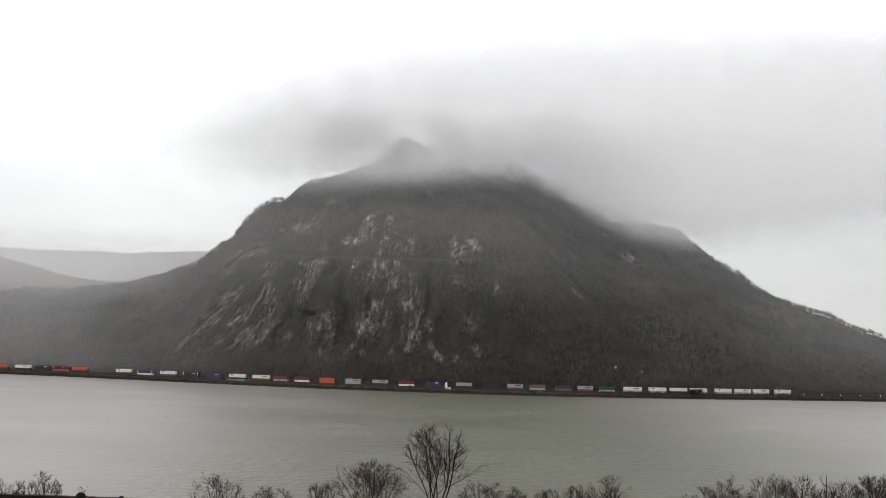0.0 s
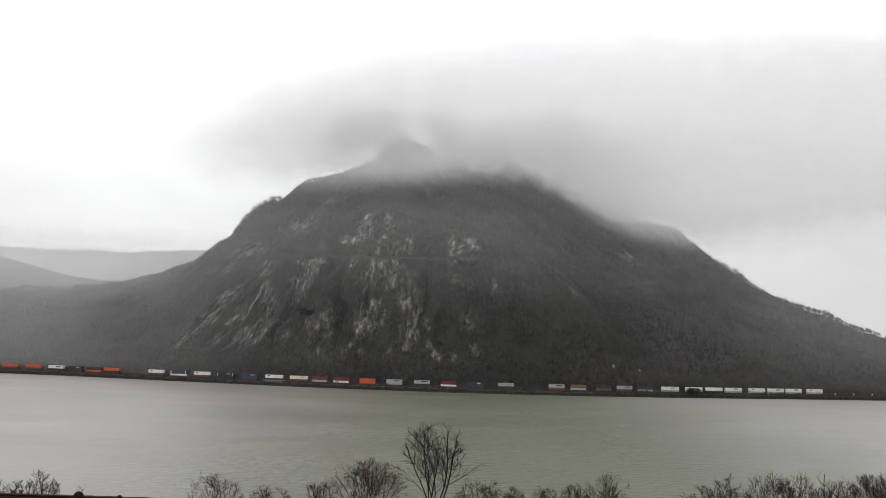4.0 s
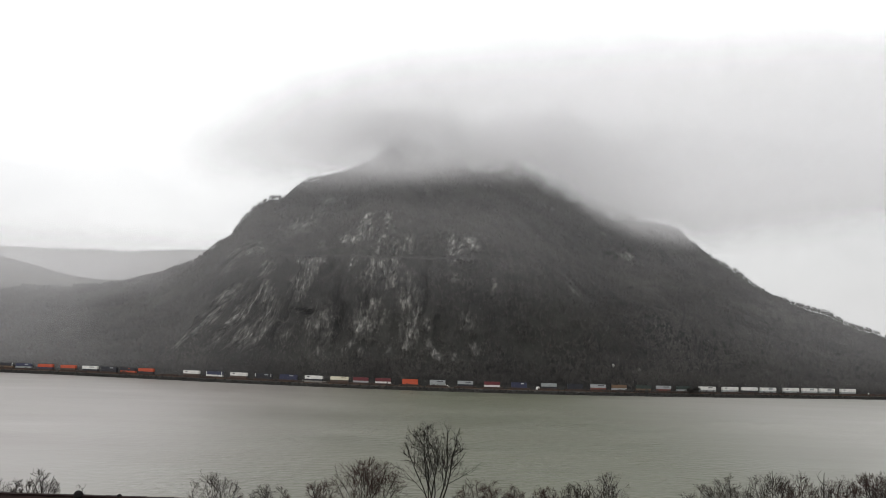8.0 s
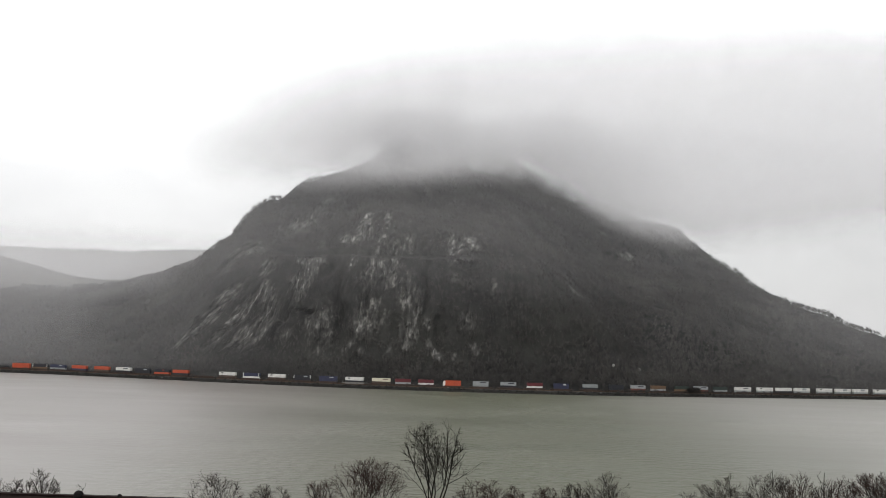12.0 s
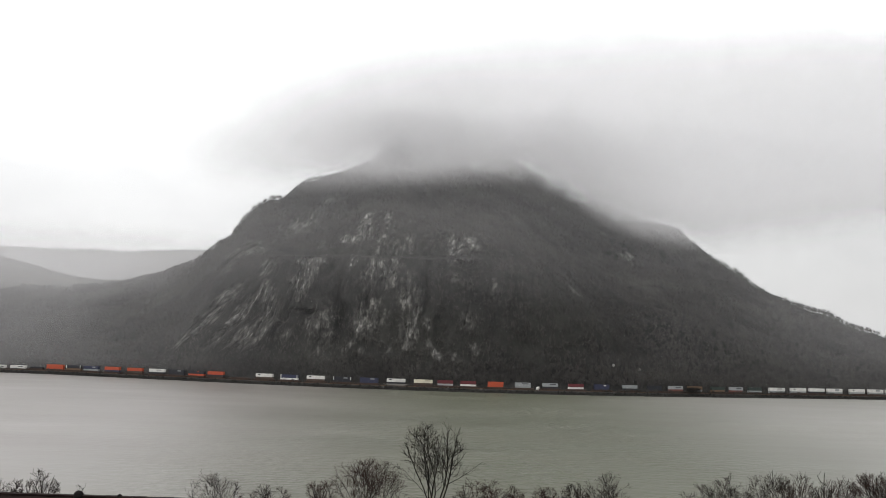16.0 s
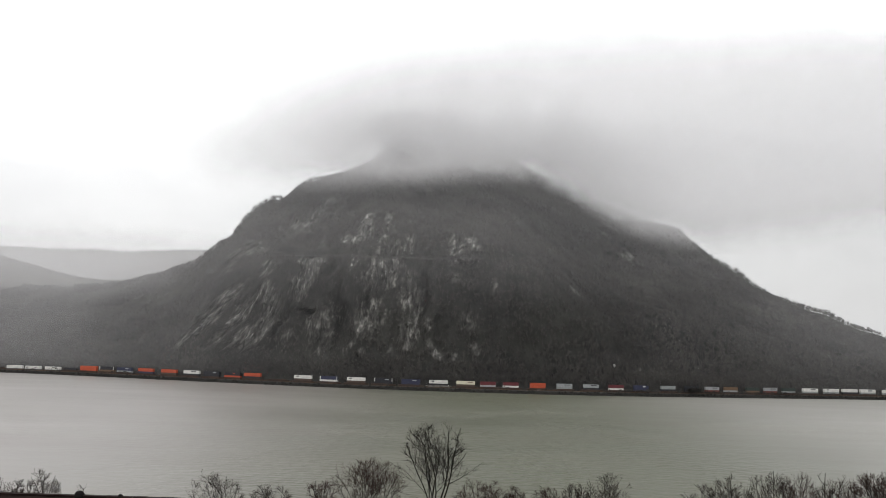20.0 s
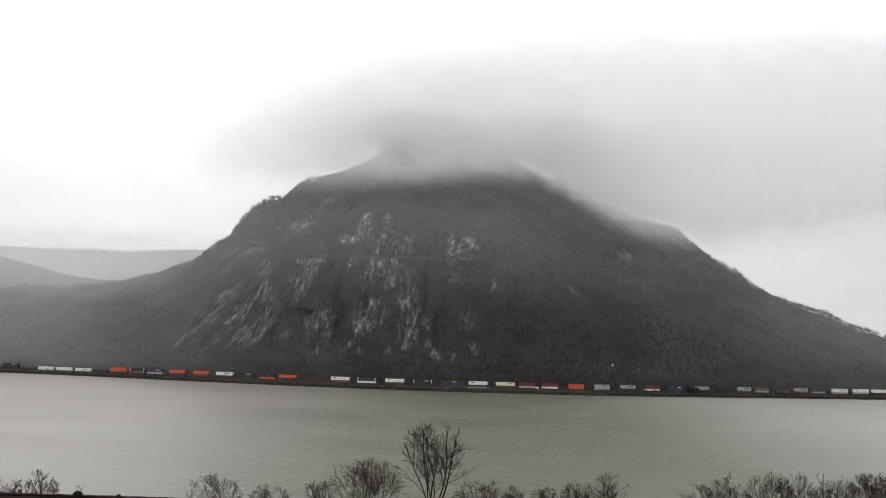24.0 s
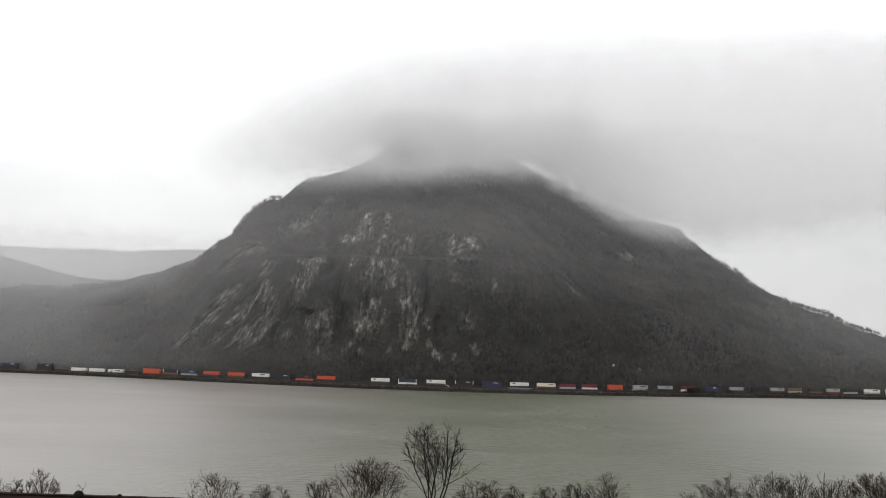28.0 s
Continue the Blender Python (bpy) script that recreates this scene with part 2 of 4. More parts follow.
    back = add(ns, "ShaderNodeBsdfTranslucent", Color=(0.93, 0.93, 0.94, 1))
    body = ns.new("ShaderNodeMixShader")
    ls.new(front.outputs[0], body.inputs[1])
    ls.new(back.outputs[0], body.inputs[2])
    mix = ns.new("ShaderNodeMixShader")
    cl = calc("MINIMUM", calc("MAXIMUM", thick, 0.0), limit)
    ls.new(cl, mix.inputs[0])
    ls.new(clear.outputs[0], mix.inputs[1])
    ls.new(body.outputs[0], mix.inputs[2])
    ls.new(mix.outputs[0], out.inputs[0])
    return m


# ---- mesh helpers ----
def mesh_from(name, verts, faces, material=None, smooth=False):
    """A mesh from numpy arrays; all faces have the same number of corners."""
    verts, faces = np.asarray(verts, np.float32), np.asarray(faces, np.int32)
    me = bpy.data.meshes.new(name)
    k = faces.shape[1]
    me.vertices.add(len(verts))
    me.vertices.foreach_set("co", verts.ravel())
    me.loops.add(faces.size)
    me.loops.foreach_set("vertex_index", faces.ravel())
    me.polygons.add(len(faces))
    me.polygons.foreach_set("loop_start", np.arange(0, faces.size, k, dtype=np.int32))
    me.polygons.foreach_set("use_smooth", np.full(len(faces), smooth))
    me.update(calc_edges=True)
    if material:
        me.materials.append(material)
    return me


def grid_faces(nx, ny):
    i, j = np.meshgrid(np.arange(nx - 1), np.arange(ny - 1), indexing="ij")
    a = (i * ny + j).ravel()
    return np.stack([a, a + ny, a + ny + 1, a + 1], 1)


def hashed(i, j, seed):
    h = (i.astype(np.int64) * 374761393 + j.astype(np.int64) * 668265263 + seed * 974634777) & 0x7FFFFFFF
    h = ((h ^ (h >> 13)) * 1274126177) & 0x7FFFFFFF
    return ((h ^ (h >> 16)) & 0xFFFF) / 65535.0


def smooth_noise(x, y, seed):
    i, j = np.floor(x), np.floor(y)
    u, v = x - i, y - j
    u, v = u * u * u * (u * (u * 6 - 15) + 10), v * v * v * (v * (v * 6 - 15) + 10)
    a, b, c, d = hashed(i, j, seed), hashed(i + 1, j, seed), hashed(i, j + 1, seed), hashed(i + 1, j + 1, seed)
    return (a * (1 - u) + b * u) * (1 - v) + (c * (1 - u) + d * u) * v - 0.5


def layered(x, y, octaves, seed, gain=0.5):
    total, amp = np.zeros(np.broadcast(x, y).shape), 1.0
    for k in range(octaves):
        total += amp * smooth_noise(x * 2.03 ** k + 17.3 * k, y * 2.03 ** k - 9.1 * k, seed + k)
        amp *= gain
    return total


def steps(x, lo, hi):
    t = np.clip((np.asarray(x, float) - lo) / (hi - lo), 0, 1)
    return t * t * (3 - 2 * t)


def part(name, bm, material, parent, label=""):
    me = bpy.data.meshes.new(name)
    bm.to_mesh(me)
    bm.free()
    me.materials.append(material)
    ob = new(name, me)
    ob.parent = parent
    return tagged(ob, label)


def shared(name, me, parent, label="", m=None):
    ob = new(name, me)
    ob.parent = parent
    if m is not None:
        ob.matrix_basis = m
    return tagged(ob, label)


def box(bm, x0, x1, y0, y1, z0, z1, bevel=0.0):
    made = bmesh.ops.create_cube(bm, size=1)["verts"]
    for v in made:
        v.co = Vector(((x0 + x1) / 2 + v.co.x * (x1 - x0), (y0 + y1) / 2 + v.co.y * (y1 - y0), (z0 + z1) / 2 + v.co.z * (z1 - z0)))
    if bevel:
        es = list({e for v in made for e in v.link_edges})
        bmesh.ops.bevel(bm, geom=es, offset=bevel, segments=1, affect="EDGES")


def cyl(bm, p, axis, r, h, n=12, r2=None):
    """A cylinder or cone from p along axis."""
    q = Vector(axis).to_track_quat("Z", "Y").to_matrix().to_4x4()
    bmesh.ops.create_cone(bm, cap_ends=True, segments=n, radius1=r, radius2=r if r2 is None else r2, depth=h,
                          matrix=Matrix.Translation(Vector(p) + Vector(axis).normalized() * h / 2) @ q)


# ---- the plan: river, far shore, railway ----
SHORE = (0.0028188, -0.23013, 0.15421, 9.2002, -4.2932, 722.79)  # y of the far waterline, by x/100


def shore_y(x):
    x = np.asarray(x, float)
    c = np.clip(x, -421, 421)
    slope = np.polyval(np.polyder(SHORE), c / 100) / 100
    return np.polyval(SHORE, c / 100) + slope * (x - c)


TRACK_X = np.linspace(-950, 950, 1901)
TRACK_Y = shore_y(TRACK_X) + 9.0
TRACK_S = np.concatenate([[0], np.cumsum(np.hypot(np.diff(TRACK_X), np.diff(TRACK_Y)))])
TRACK_S -= np.interp(0.0, TRACK_X, TRACK_S)
RAIL = 2.8  # top of rail over the water


def on_track(s):
    x = float(np.interp(s, TRACK_S, TRACK_X))
    dy = float(shore_y(x + 4) - shore_y(x - 4)) / 8
    return pose(x, float(shore_y(x)) + 9.0, RAIL, 0, 0, math.degrees(math.atan(dy)))


# the mountain's crest: x, y, height
CREST = np.array((
    (-950, 1300, 120), (-700, 1220, 108), (-556, 1160, 101), (-486, 1150, 101), (-409, 1130, 106), (-338, 1100, 119), (-281, 1060, 136),
    (-245, 1020, 149), (-226, 1000, 162), (-213, 1040, 197), (-190, 1130, 231), (-168, 1220, 260), (-140, 1320, 290), (-121, 1380, 308), (-104, 1430, 328),
    (-92, 1450, 352), (-76, 1470, 374), (-56, 1480, 377), (-40, 1475, 366), (-13, 1460, 356), (28, 1450, 352), (70, 1430, 340), (100, 1420, 328), (148, 1370, 296),
    (179, 1340, 273), (214, 1290, 245), (260, 1240, 219), (310, 1190, 196), (330, 1165, 175), (347, 1140, 157), (372, 1090, 121), (422, 1030, 87), (479, 980, 62), (600, 950, 48),
    (950, 940, 34)), float)


def crest_at(x):
    y = sum(np.interp(x + d, CREST[:, 0], CREST[:, 1]) for d in (-12, -6, 0, 6, 12)) / 5
    z = sum(np.interp(x + d, CREST[:, 0], CREST[:, 2]) for d in (-6, 0, 6)) / 3 - 6 - 5 * steps(x, 412, 450)
    return y, z


# bare rock on the face: x, height, reach across, reach up, lean to the right as it rises, how bare
ROCK_WEST = (
    (-206, 56, 8.2, 28.4, 0.95, 1.05), (-190, 44, 7.2, 20.4, 0.8, 0.85), (-177, 60, 7.2, 25, 0.75, 1.1), (-176, 35, 5.0, 10.8, 0.8, 0.85),
    (-160, 42, 6.4, 20, 0.55, 1.15), (-152, 63, 6.7, 17.5, -0.1, 0.9), (-134, 39, 4.0, 8.5, 0.2, 0.5), (-126, 89, 12.5, 24.3, 0.3, 0.95),
    (-122, 109, 17.1, 4.2, 0.1, 1.2), (-162, 99, 12.8, 10.6, 0.6, 0.6), (-106, 46, 15.1, 27.4, 0, 0.68), (-200, 99, 10.6, 27.8, 0.9, 0.42),
    (-182, 120, 26, 22, 0.6, 0.38))
ROCK_MIDDLE = (
    (-84, 106, 5.8, 10.1, 0, 0.9), (-56, 99, 17.8, 22.1, 0.1, 0.9), (-62, 57, 19.2, 22, 0, 0.56), (-30, 81, 12.3, 19.7, 0, 0.62),
    (-21, 60, 3.5, 18.8, 0, 0.65), (-28, 45, 9.9, 12.4, 0, 0.54), (-78, 35, 4.5, 12.8, 0.4, 0.78), (-68, 28, 4.4, 4.7, 0, 0.75),
    (-44, 29, 4.4, 4.7, 0, 0.7), (-32, 31, 3.4, 4.0, 0, 0.6), (-4, 30, 6.0, 9.2, -0.4, 0.82), (-8, 53, 5.5, 5.9, 0, 0.65), (10, 25, 3.9, 4.4, 0, 0.75))
ROCK_UPPER = (
    (-78, 140, 8.8, 19.2, 0.2, 0.82), (-93, 128, 8.3, 6.9, 0, 0.9), (-118, 129, 8.5, 9.0, 0, 0.65), (-52, 149, 7.2, 11.3, -0.5, 0.9),
    (-58, 131, 14.0, 11.9, 0, 0.55), (-34, 126, 11.8, 12.8, 0, 0.5), (-98, 167, 7.9, 10.5, 0, 0.55), (-148, 155, 36, 31.0, 0.5, 0.5),
    (-128, 203, 37.1, 28.7, 0.3, 0.45), (-186, 188, 24, 20, 0.6, 0.34), (-18, 207, 14.0, 20.7, -0.4, 0.3))
ROCK_EAST = (
    (9, 120, 7.9, 16.9, 0.1, 0.9), (26, 130, 6.9, 5.8, 0, 0.9), (21, 116, 10.0, 5.4, 0, 0.9), (18, 93, 12.4, 5.9, -0.6, 0.85),
    (30, 90, 3.6, 7.1, 0, 0.6), (24, 54, 10.0, 15.5, 0, 0.52), (28, 32, 6.9, 5.0, 0, 0.7), (124, 90, 3.8, 9.3, -0.5, 0.75),
    (212, 139, 9.7, 7.0, -0.9, 0.7), (186, 168, 5.3, 14.4, -0.5, 0.5), (44, 91, 4.6, 10.9, 0, 0.35), (177, 224, 7.5, 14.5, -0.5, 0.4))
# wooded clefts that part the slabs, in the same terms
CLEFT = (
    (-90, 58, 4.6, 38.8, 0, 1), (-142, 50, 2.6, 18.0, 0.3, 0.8), (-14, 82, 4.1, 27.1, 0, 0.9), (3, 48, 4.5, 22.9, 0, 0.9),
    (-120, 61, 12.3, 2.0, 0, 0.8), (-64, 71, 2.6, 11.6, 0, 0.6), (-39, 47, 3.0, 20.4, 0.1, 0.5), (-102, 101, 4.2, 10.5, 0, 0.7), (-21, 126, 4.3, 14.3, 0, 0.6))


def spread(x, z, patches):
    total = np.zeros_like(x)
    for cx, cz, rx, rz, lean, k in patches:
        total = np.maximum(total, k * np.exp(-(((x - cx - lean * (z - cz)) / rx) ** 2 + ((z - cz) / rz) ** 2) ** 1.4))
    return total


ROAD = 116.0  # height of the cliff road


def mountain_point(x, w):
    """Point of the mountain at x, w of the way from its toe (0) to its crest (1) and down behind (2), and how bare it is."""
    toe = shore_y(x) + 15.0
    cy, cz = crest_at(x)
    y = toe + (cy - toe) * w
    cliff = steps(x, -260, -190) * (1 - steps(x, 40, 190))
    up = np.clip(w, 0, 1)
    slope = 1 - (1 - up) ** 1.25
    g = slope * (1 - 0.24 * cliff) + 0.24 * cliff * steps(up, 0.015, 0.17)
    z = 3.2 + (cz - 3.2) * g
    z = np.where(w > 1, z - (cz - 20) * 0.55 * np.clip(w - 1, 0, None) ** 1.2, z)
    wx, wz = x + 7 * layered(x / 22, z / 18, 3, 5), z + 6 * layered(x / 24, z / 20, 3, 8)
    bare, cleft = spread(wx, wz, ROCK_WEST + ROCK_MIDDLE + ROCK_UPPER + ROCK_EAST), spread(wx, wz, CLEFT)
    rough = np.clip(w * 8, 0, 1)
    z = z + rough * (16 * layered(x / 110, y / 110, 5, 11) * np.clip(z / 80, 0.2, 1) + 2.0 * layered(x / 16, y / 16, 3, 31))
    bare = np.clip(bare + 0.36 * layered(x / 15, z / 18, 3, 91) * steps(bare, 0.0, 0.3), 0, 1) * (1 - cleft) * (1 - steps(w, 0.8, 0.95))
    # buttresses and hollows under the woods
    y = y - rough * (16 * layered(x / 75, z / 90, 3, 53) + 9 * layered(x / 24, z / 30, 3, 57))
    # slabs and gullies that run down the face, leaning where the cliff turns upstream
    lean = 0.8 - 0.75 * steps(x, -185, -110)
    run = x - lean * z
    flute = layered(run / 17, z / 75, 4, 47, 0.6)
    block = layered(run / 7, z / 11, 3, 71, 0.6)
    slab = run / 13 + 1.6 * layered(x / 30, z / 45, 3, 77)
    slab_n = np.floor(slab)
    slab = slab - slab_n
    chip = run / 4.5 + 1.8 * layered(x / 9, z / 16, 2, 83)
    chip_n = np.floor(chip)
    chip = chip - chip_n
    ledge = hashed(slab_n, np.floor(z / 21 + 5 * hashed(slab_n, slab_n * 0, 5)), 9)
    y = y - rough * np.clip(bare * 1.6, 0.08, 1) * (13 * flute + 5.0 * block - 4.5 * slab - 1.8 * chip + 3.2 * ledge)
    # the ledge of the road across the cliff, and the clefts
    across = steps(x, -170, -140) * (1 - steps(x, 10, 40))
    y = y + 8.0 * steps(z, ROAD - 1, ROAD + 1.5) * across + 15 * rough * cleft
    # shadow line along the road, put into the colour as dark floor instead of rock
    bare = bare * (1 - 0.95 * np.exp(-((z - ROAD - 1) / 3.0) ** 2) * across)
    tone = 0.55 * ledge + 0.45 * hashed(chip_n, np.floor(z / 8 + 3 * hashed(chip_n, chip_n * 0, 6)), 12)
    return x, y, z, bare, tone, run


mat_hill = hillside_material()
NX, NW = 830, 410
gx = np.concatenate([np.linspace(-950, -420, 70), np.linspace(-418, 500, 700), np.linspace(507, 950, 60)])
gw = np.concatenate([[-0.02], np.linspace(0, 1, 369) ** 1.35, np.linspace(1.05, 2.6, 40)])
hx, hw = np.meshgrid(gx, gw, indexing="ij")
px, py, pz, pb, pt, pr = mountain_point(hx, hw)
pz[:, 0] = -4.0
me = mesh_from("mountain", np.stack([px.ravel(), py.ravel(), pz.ravel()], 1), grid_faces(NX, NW), mat_hill, smooth=False)
me.attributes.new("rock", "FLOAT", "POINT").data.foreach_set("value", pb.ravel().astype(np.float32))
me.attributes.new("tone", "FLOAT", "POINT").data.foreach_set("value", pt.ravel().astype(np.float32))
me.attributes.new("grain", "FLOAT_VECTOR", "POINT").data.foreach_set("vector", np.stack([pr, py, pz], -1).ravel().astype(np.float32))
mountain = tagged(new("mountain", me), "steep dark mountain with grey rock slabs above the river", "mountain", kind="structure")

# hills behind, up the valley
mat_far = worn("far_woods", (0.045, 0.043, 0.04), (0.07, 0.066, 0.058), 0.02, 0.9)


def hill(name, x0, x1, y0, depth, crest, seed, label):
    xs, ys = np.linspace(x0, x1, 160), np.linspace(-1, 1, 60)
    a, b = np.meshgrid(xs, ys, indexing="ij")
    top = np.interp(a, [c[0] for c in crest], [c[1] for c in crest])
    z = top * (1 - np.abs(b) ** 1.5) + 7 * layered(a / 90, b * depth / 90, 5, seed) * (1 - b * b) - 6 * np.abs(b)
    return tagged(new(name, mesh_from(name, np.stack([a.ravel(), (y0 + b * depth).ravel(), z.ravel()], 1), grid_faces(160, 60), mat_far)),
                  label, "hill", kind="structure")


hill("hill_near", -1500, -250, 1950, 520, ((-1500, 300), (-1049, 222), (-928, 190), (-838, 166), (-742, 150), (-615, 150), (-400, 130), (-250, 90)), 3,
     "wooded hill veiled in mist across the valley")
hill("hill_far", -2700, 900, 3300, 700, ((-2700, 320), (-1821, 330), (-1615, 338), (-1368, 336), (-1100, 336), (-884, 348), (-500, 355), (900, 300)), 9,
     "long pale ridge fading into mist far up the valley")

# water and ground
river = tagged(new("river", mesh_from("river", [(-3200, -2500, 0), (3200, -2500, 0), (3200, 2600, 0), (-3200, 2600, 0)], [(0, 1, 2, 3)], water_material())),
               "wide grey-green river ruffled by wind and rain", "river", kind="structure")
mat_earth = worn("wet_earth", (0.05, 0.042, 0.03), (0.09, 0.075, 0.05), 0.25, 0.9, grain=0.05)
ground = tagged(new("ground", mesh_from("ground", [(-4600, -2500, -7), (4600, -2500, -7), (4600, 4600, -7), (-4600, 4600, -7)], [(0, 1, 2, 3)], mat_earth)),
                "land and river bed that reach the horizon", "ground", kind="structure")
bx, by = np.meshgrid(np.linspace(-420, 420, 120), np.linspace(-260, 214, 90), indexing="ij")
bz = np.interp(by, [-260, 0, 42, 90, 130, 190, 214], [50, 33, 24.6, 15, 9, 2, -3]) + 1.2 * layered(bx / 25, by / 25, 3, 61)


def bank_z(x, y):
    return float(np.interp(y, [-260, 0, 42, 90, 130, 190, 214], [50, 33, 24.6, 15, 9, 2, -3]) + 1.2 * layered(np.array(x / 25), np.array(y / 25), 3, 61))


near_bank = tagged(new("near_bank", mesh_from("near_bank", np.stack([bx.ravel(), by.ravel(), bz.ravel()], 1), grid_faces(120, 90), mat_earth, True)),
                   "brown wooded bank sloping to the river", "bank", kind="structure")

# ---- railway on the far shore ----
mat_stone = worn("rip_rap_stone", (0.016, 0.0155, 0.014), (0.034, 0.033, 0.03), 0.5, 0.85, grain=0.15)
mat_ballast = worn("ballast", (0.035, 0.032, 0.03), (0.065, 0.06, 0.056), 0.8, 0.9, grain=0.06)
mat_rail = worn("rusty_rail", (0.13, 0.08, 0.05), (0.22, 0.15, 0.1), 2.0, 0.5, 0.7)


def swept(name, profile, material, x0=-900, x1=900, n=400):
    """A strip along the track; profile: (distance inland from the waterline, height)."""
    xs = np.linspace(x0, x1, n)
    ys = shore_y(xs)
    dy = np.gradient(ys, xs)
    k = 1 / np.sqrt(1 + dy * dy)
    v = [np.stack([xs - dy * k * o, ys + k * o, np.full(n, z)], 1) for o, z in profile]
    v = np.stack(v, 1).reshape(-1, 3)
    return mesh_from(name, v, grid_faces(n, len(profile))[:, ::-1], material)


embankment = tagged(new("embankment", swept("embankment", ((-2.5, -1.6), (0, 0.05), (3.2, 1.8), (4.6, 2.05), (13.6, 2.1), (16.5, 2.8), (22, 5.0)), mat_stone)),
                    "dark stone railway embankment along the water", "embankment", kind="structure")
track = tagged(new("railway_track"), "single railway track on a gravel bed", "railway track", kind="structure")
shared("ballast_bed", swept("ballast_bed", ((6.0, 2.0), (7.2, 2.56), (10.8, 2.56), (12.0, 2.0)), mat_ballast), track)
for off in (8.28, 9.72):
    shared("rail", swept("rail", ((off - 0.04, 2.5), (off - 0.04, 2.8), (off + 0.04, 2.8), (off + 0.04, 2.5)), mat_rail), track)


def boulder_mesh(name, seed, material):
    bm = bmesh.new()
    bmesh.ops.create_icosphere(bm, subdivisions=2, radius=1)
    for v in bm.verts:
        v.co *= 1 + 0.55 * noise.noise(v.co * 1.3 + Vector((seed, 0, 0))) + 0.2 * noise.noise(v.co * 3 + Vector((0, seed, 0)))
    me = bpy.data.meshes.new(name)
    bm.to_mesh(me)
    bm.free()
    me.materials.append(material)
    return me


# loose stones at the waterline
rnd = np.random.RandomState(5)
count = 2600
cx = rnd.uniform(-470, 470, count)
co = rnd.uniform(-0.9, 3.4, count)
ico = np.array([(0, 0, 1), (0.9, 0, 0.1), (0.2, 0.85, 0.2), (-0.8, 0.45, 0), (-0.75, -0.5, 0.15), (0.3, -0.9, 0), (0, 0, -0.8)])
tri = np.array([(0, 1, 2), (0, 2, 3), (0, 3, 4), (0, 4, 5), (0, 5, 1), (6, 2, 1), (6, 3, 2), (6, 4, 3), (6, 5, 4), (6, 1, 5)])
size = rnd.uniform(0.35, 1.15, count) ** 1.3
turn = rnd.uniform(0, 6.28, count)
sv = ico[None] * (size[:, None, None] * rnd.uniform(0.7, 1.3, (count, 7, 3)))
rv = np.stack([sv[..., 0] * np.cos(turn)[:, None] - sv[..., 1] * np.sin(turn)[:, None], sv[..., 0] * np.sin(turn)[:, None] + sv[..., 1] * np.cos(turn)[:, None], sv[..., 2]], -1)
rv += np.stack([cx, shore_y(cx) + co, np.clip(co * 0.64, -0.1, 2.2) + 0.1], 1)[:, None]
tagged(new("shore_stones", mesh_from("shore_stones", rv.reshape(-1, 3), (tri[None] + 7 * np.arange(count)[:, None, None]).reshape(-1, 3), mat_stone)),
       "loose dark stones along the waterline", "stones", kind="stuff")

mat_pale = worn("pale_stone", (0.62, 0.61, 0.57), (0.8, 0.79, 0.75), 0.8, 0.8)
for k, (bx0, off, z, w, h) in enumerate(((4.5, 15.5, 5.3, 1.25, 3.0), (7.1, 14.6, 3.6, 1.1, 1.4), (79.9, 14.8, 3.9, 2.4, 2.0))):
    b = tagged(new("boulder", boulder_mesh("boulder", 3.1 * k, mat_pale)), "pale boulder at the foot of the mountain behind the railway", "boulder", "pale boulders")
    b.matrix_basis = pose(bx0, float(shore_y(bx0)) + off, z - 0.6, 0, 0, 40 * k) @ Matrix.Diagonal((w, 1.6, h, 1))
mat_dull = worn("lichened_stone", (0.24, 0.24, 0.23), (0.36, 0.35, 0.33), 0.8, 0.85)
for k, (bx0, bw, size0) in enumerate(((148.0, 0.05, 1.0), (171.0, 0.045, 0.9))):
    qx, qy, qz, *_ = mountain_point(np.array([bx0]), np.array([bw]))
    b = tagged(new("boulder", boulder_mesh("boulder", 20 + 3.1 * k, mat_dull)), "small grey boulder among the trees of the slope", "boulder", "pale boulders")
    b.matrix_basis = pose(float(qx[0]), float(qy[0]) - 1.0, float(qz[0]) + 1.0, 0, 0, 60 * k) @ Matrix.Diagonal((size0, size0, size0 * 1.6, 1))

# ---- the train ----
PAINT = {
    "white": ((0.64, 0.64, 0.61), (0.45, 0.44, 0.42)), "cream": ((0.6, 0.57, 0.45), (0.5, 0.47, 0.37)), "orange": ((0.42, 0.075, 0.03), (0.33, 0.06, 0.03)),
    "maroon": ((0.12, 0.025, 0.03), (0.09, 0.022, 0.026)), "navy": ((0.024, 0.028, 0.058), (0.034, 0.037, 0.07)), "dark": ((0.014, 0.016, 0.022), (0.024, 0.025, 0.03)),
    "grey": ((0.26, 0.28, 0.28), (0.19, 0.2, 0.2)), "brown": ((0.07, 0.048, 0.036), (0.05, 0.036, 0.03)), "green": ((0.022, 0.034, 0.03), (0.032, 0.042, 0.038)),
    "tan": ((0.14, 0.085, 0.05), (0.1, 0.065, 0.04)), "red": ((0.14, 0.045, 0.037), (0.1, 0.036, 0.03)), "silver": ((0.3, 0.315, 0.32), (0.22, 0.23, 0.235)),
}
paints = {k: worn("container_" + k, a, b, 0.5, 0.5, shine=0.3) for k, (a, b) in PAINT.items()}
mat_car = worn("car_steel", (0.045, 0.035, 0.03), (0.08, 0.05, 0.04), 0.9, 0.65)
mat_car_grey = worn("car_grey_steel", (0.16, 0.15, 0.14), (0.22, 0.2, 0.18), 0.9, 0.6)
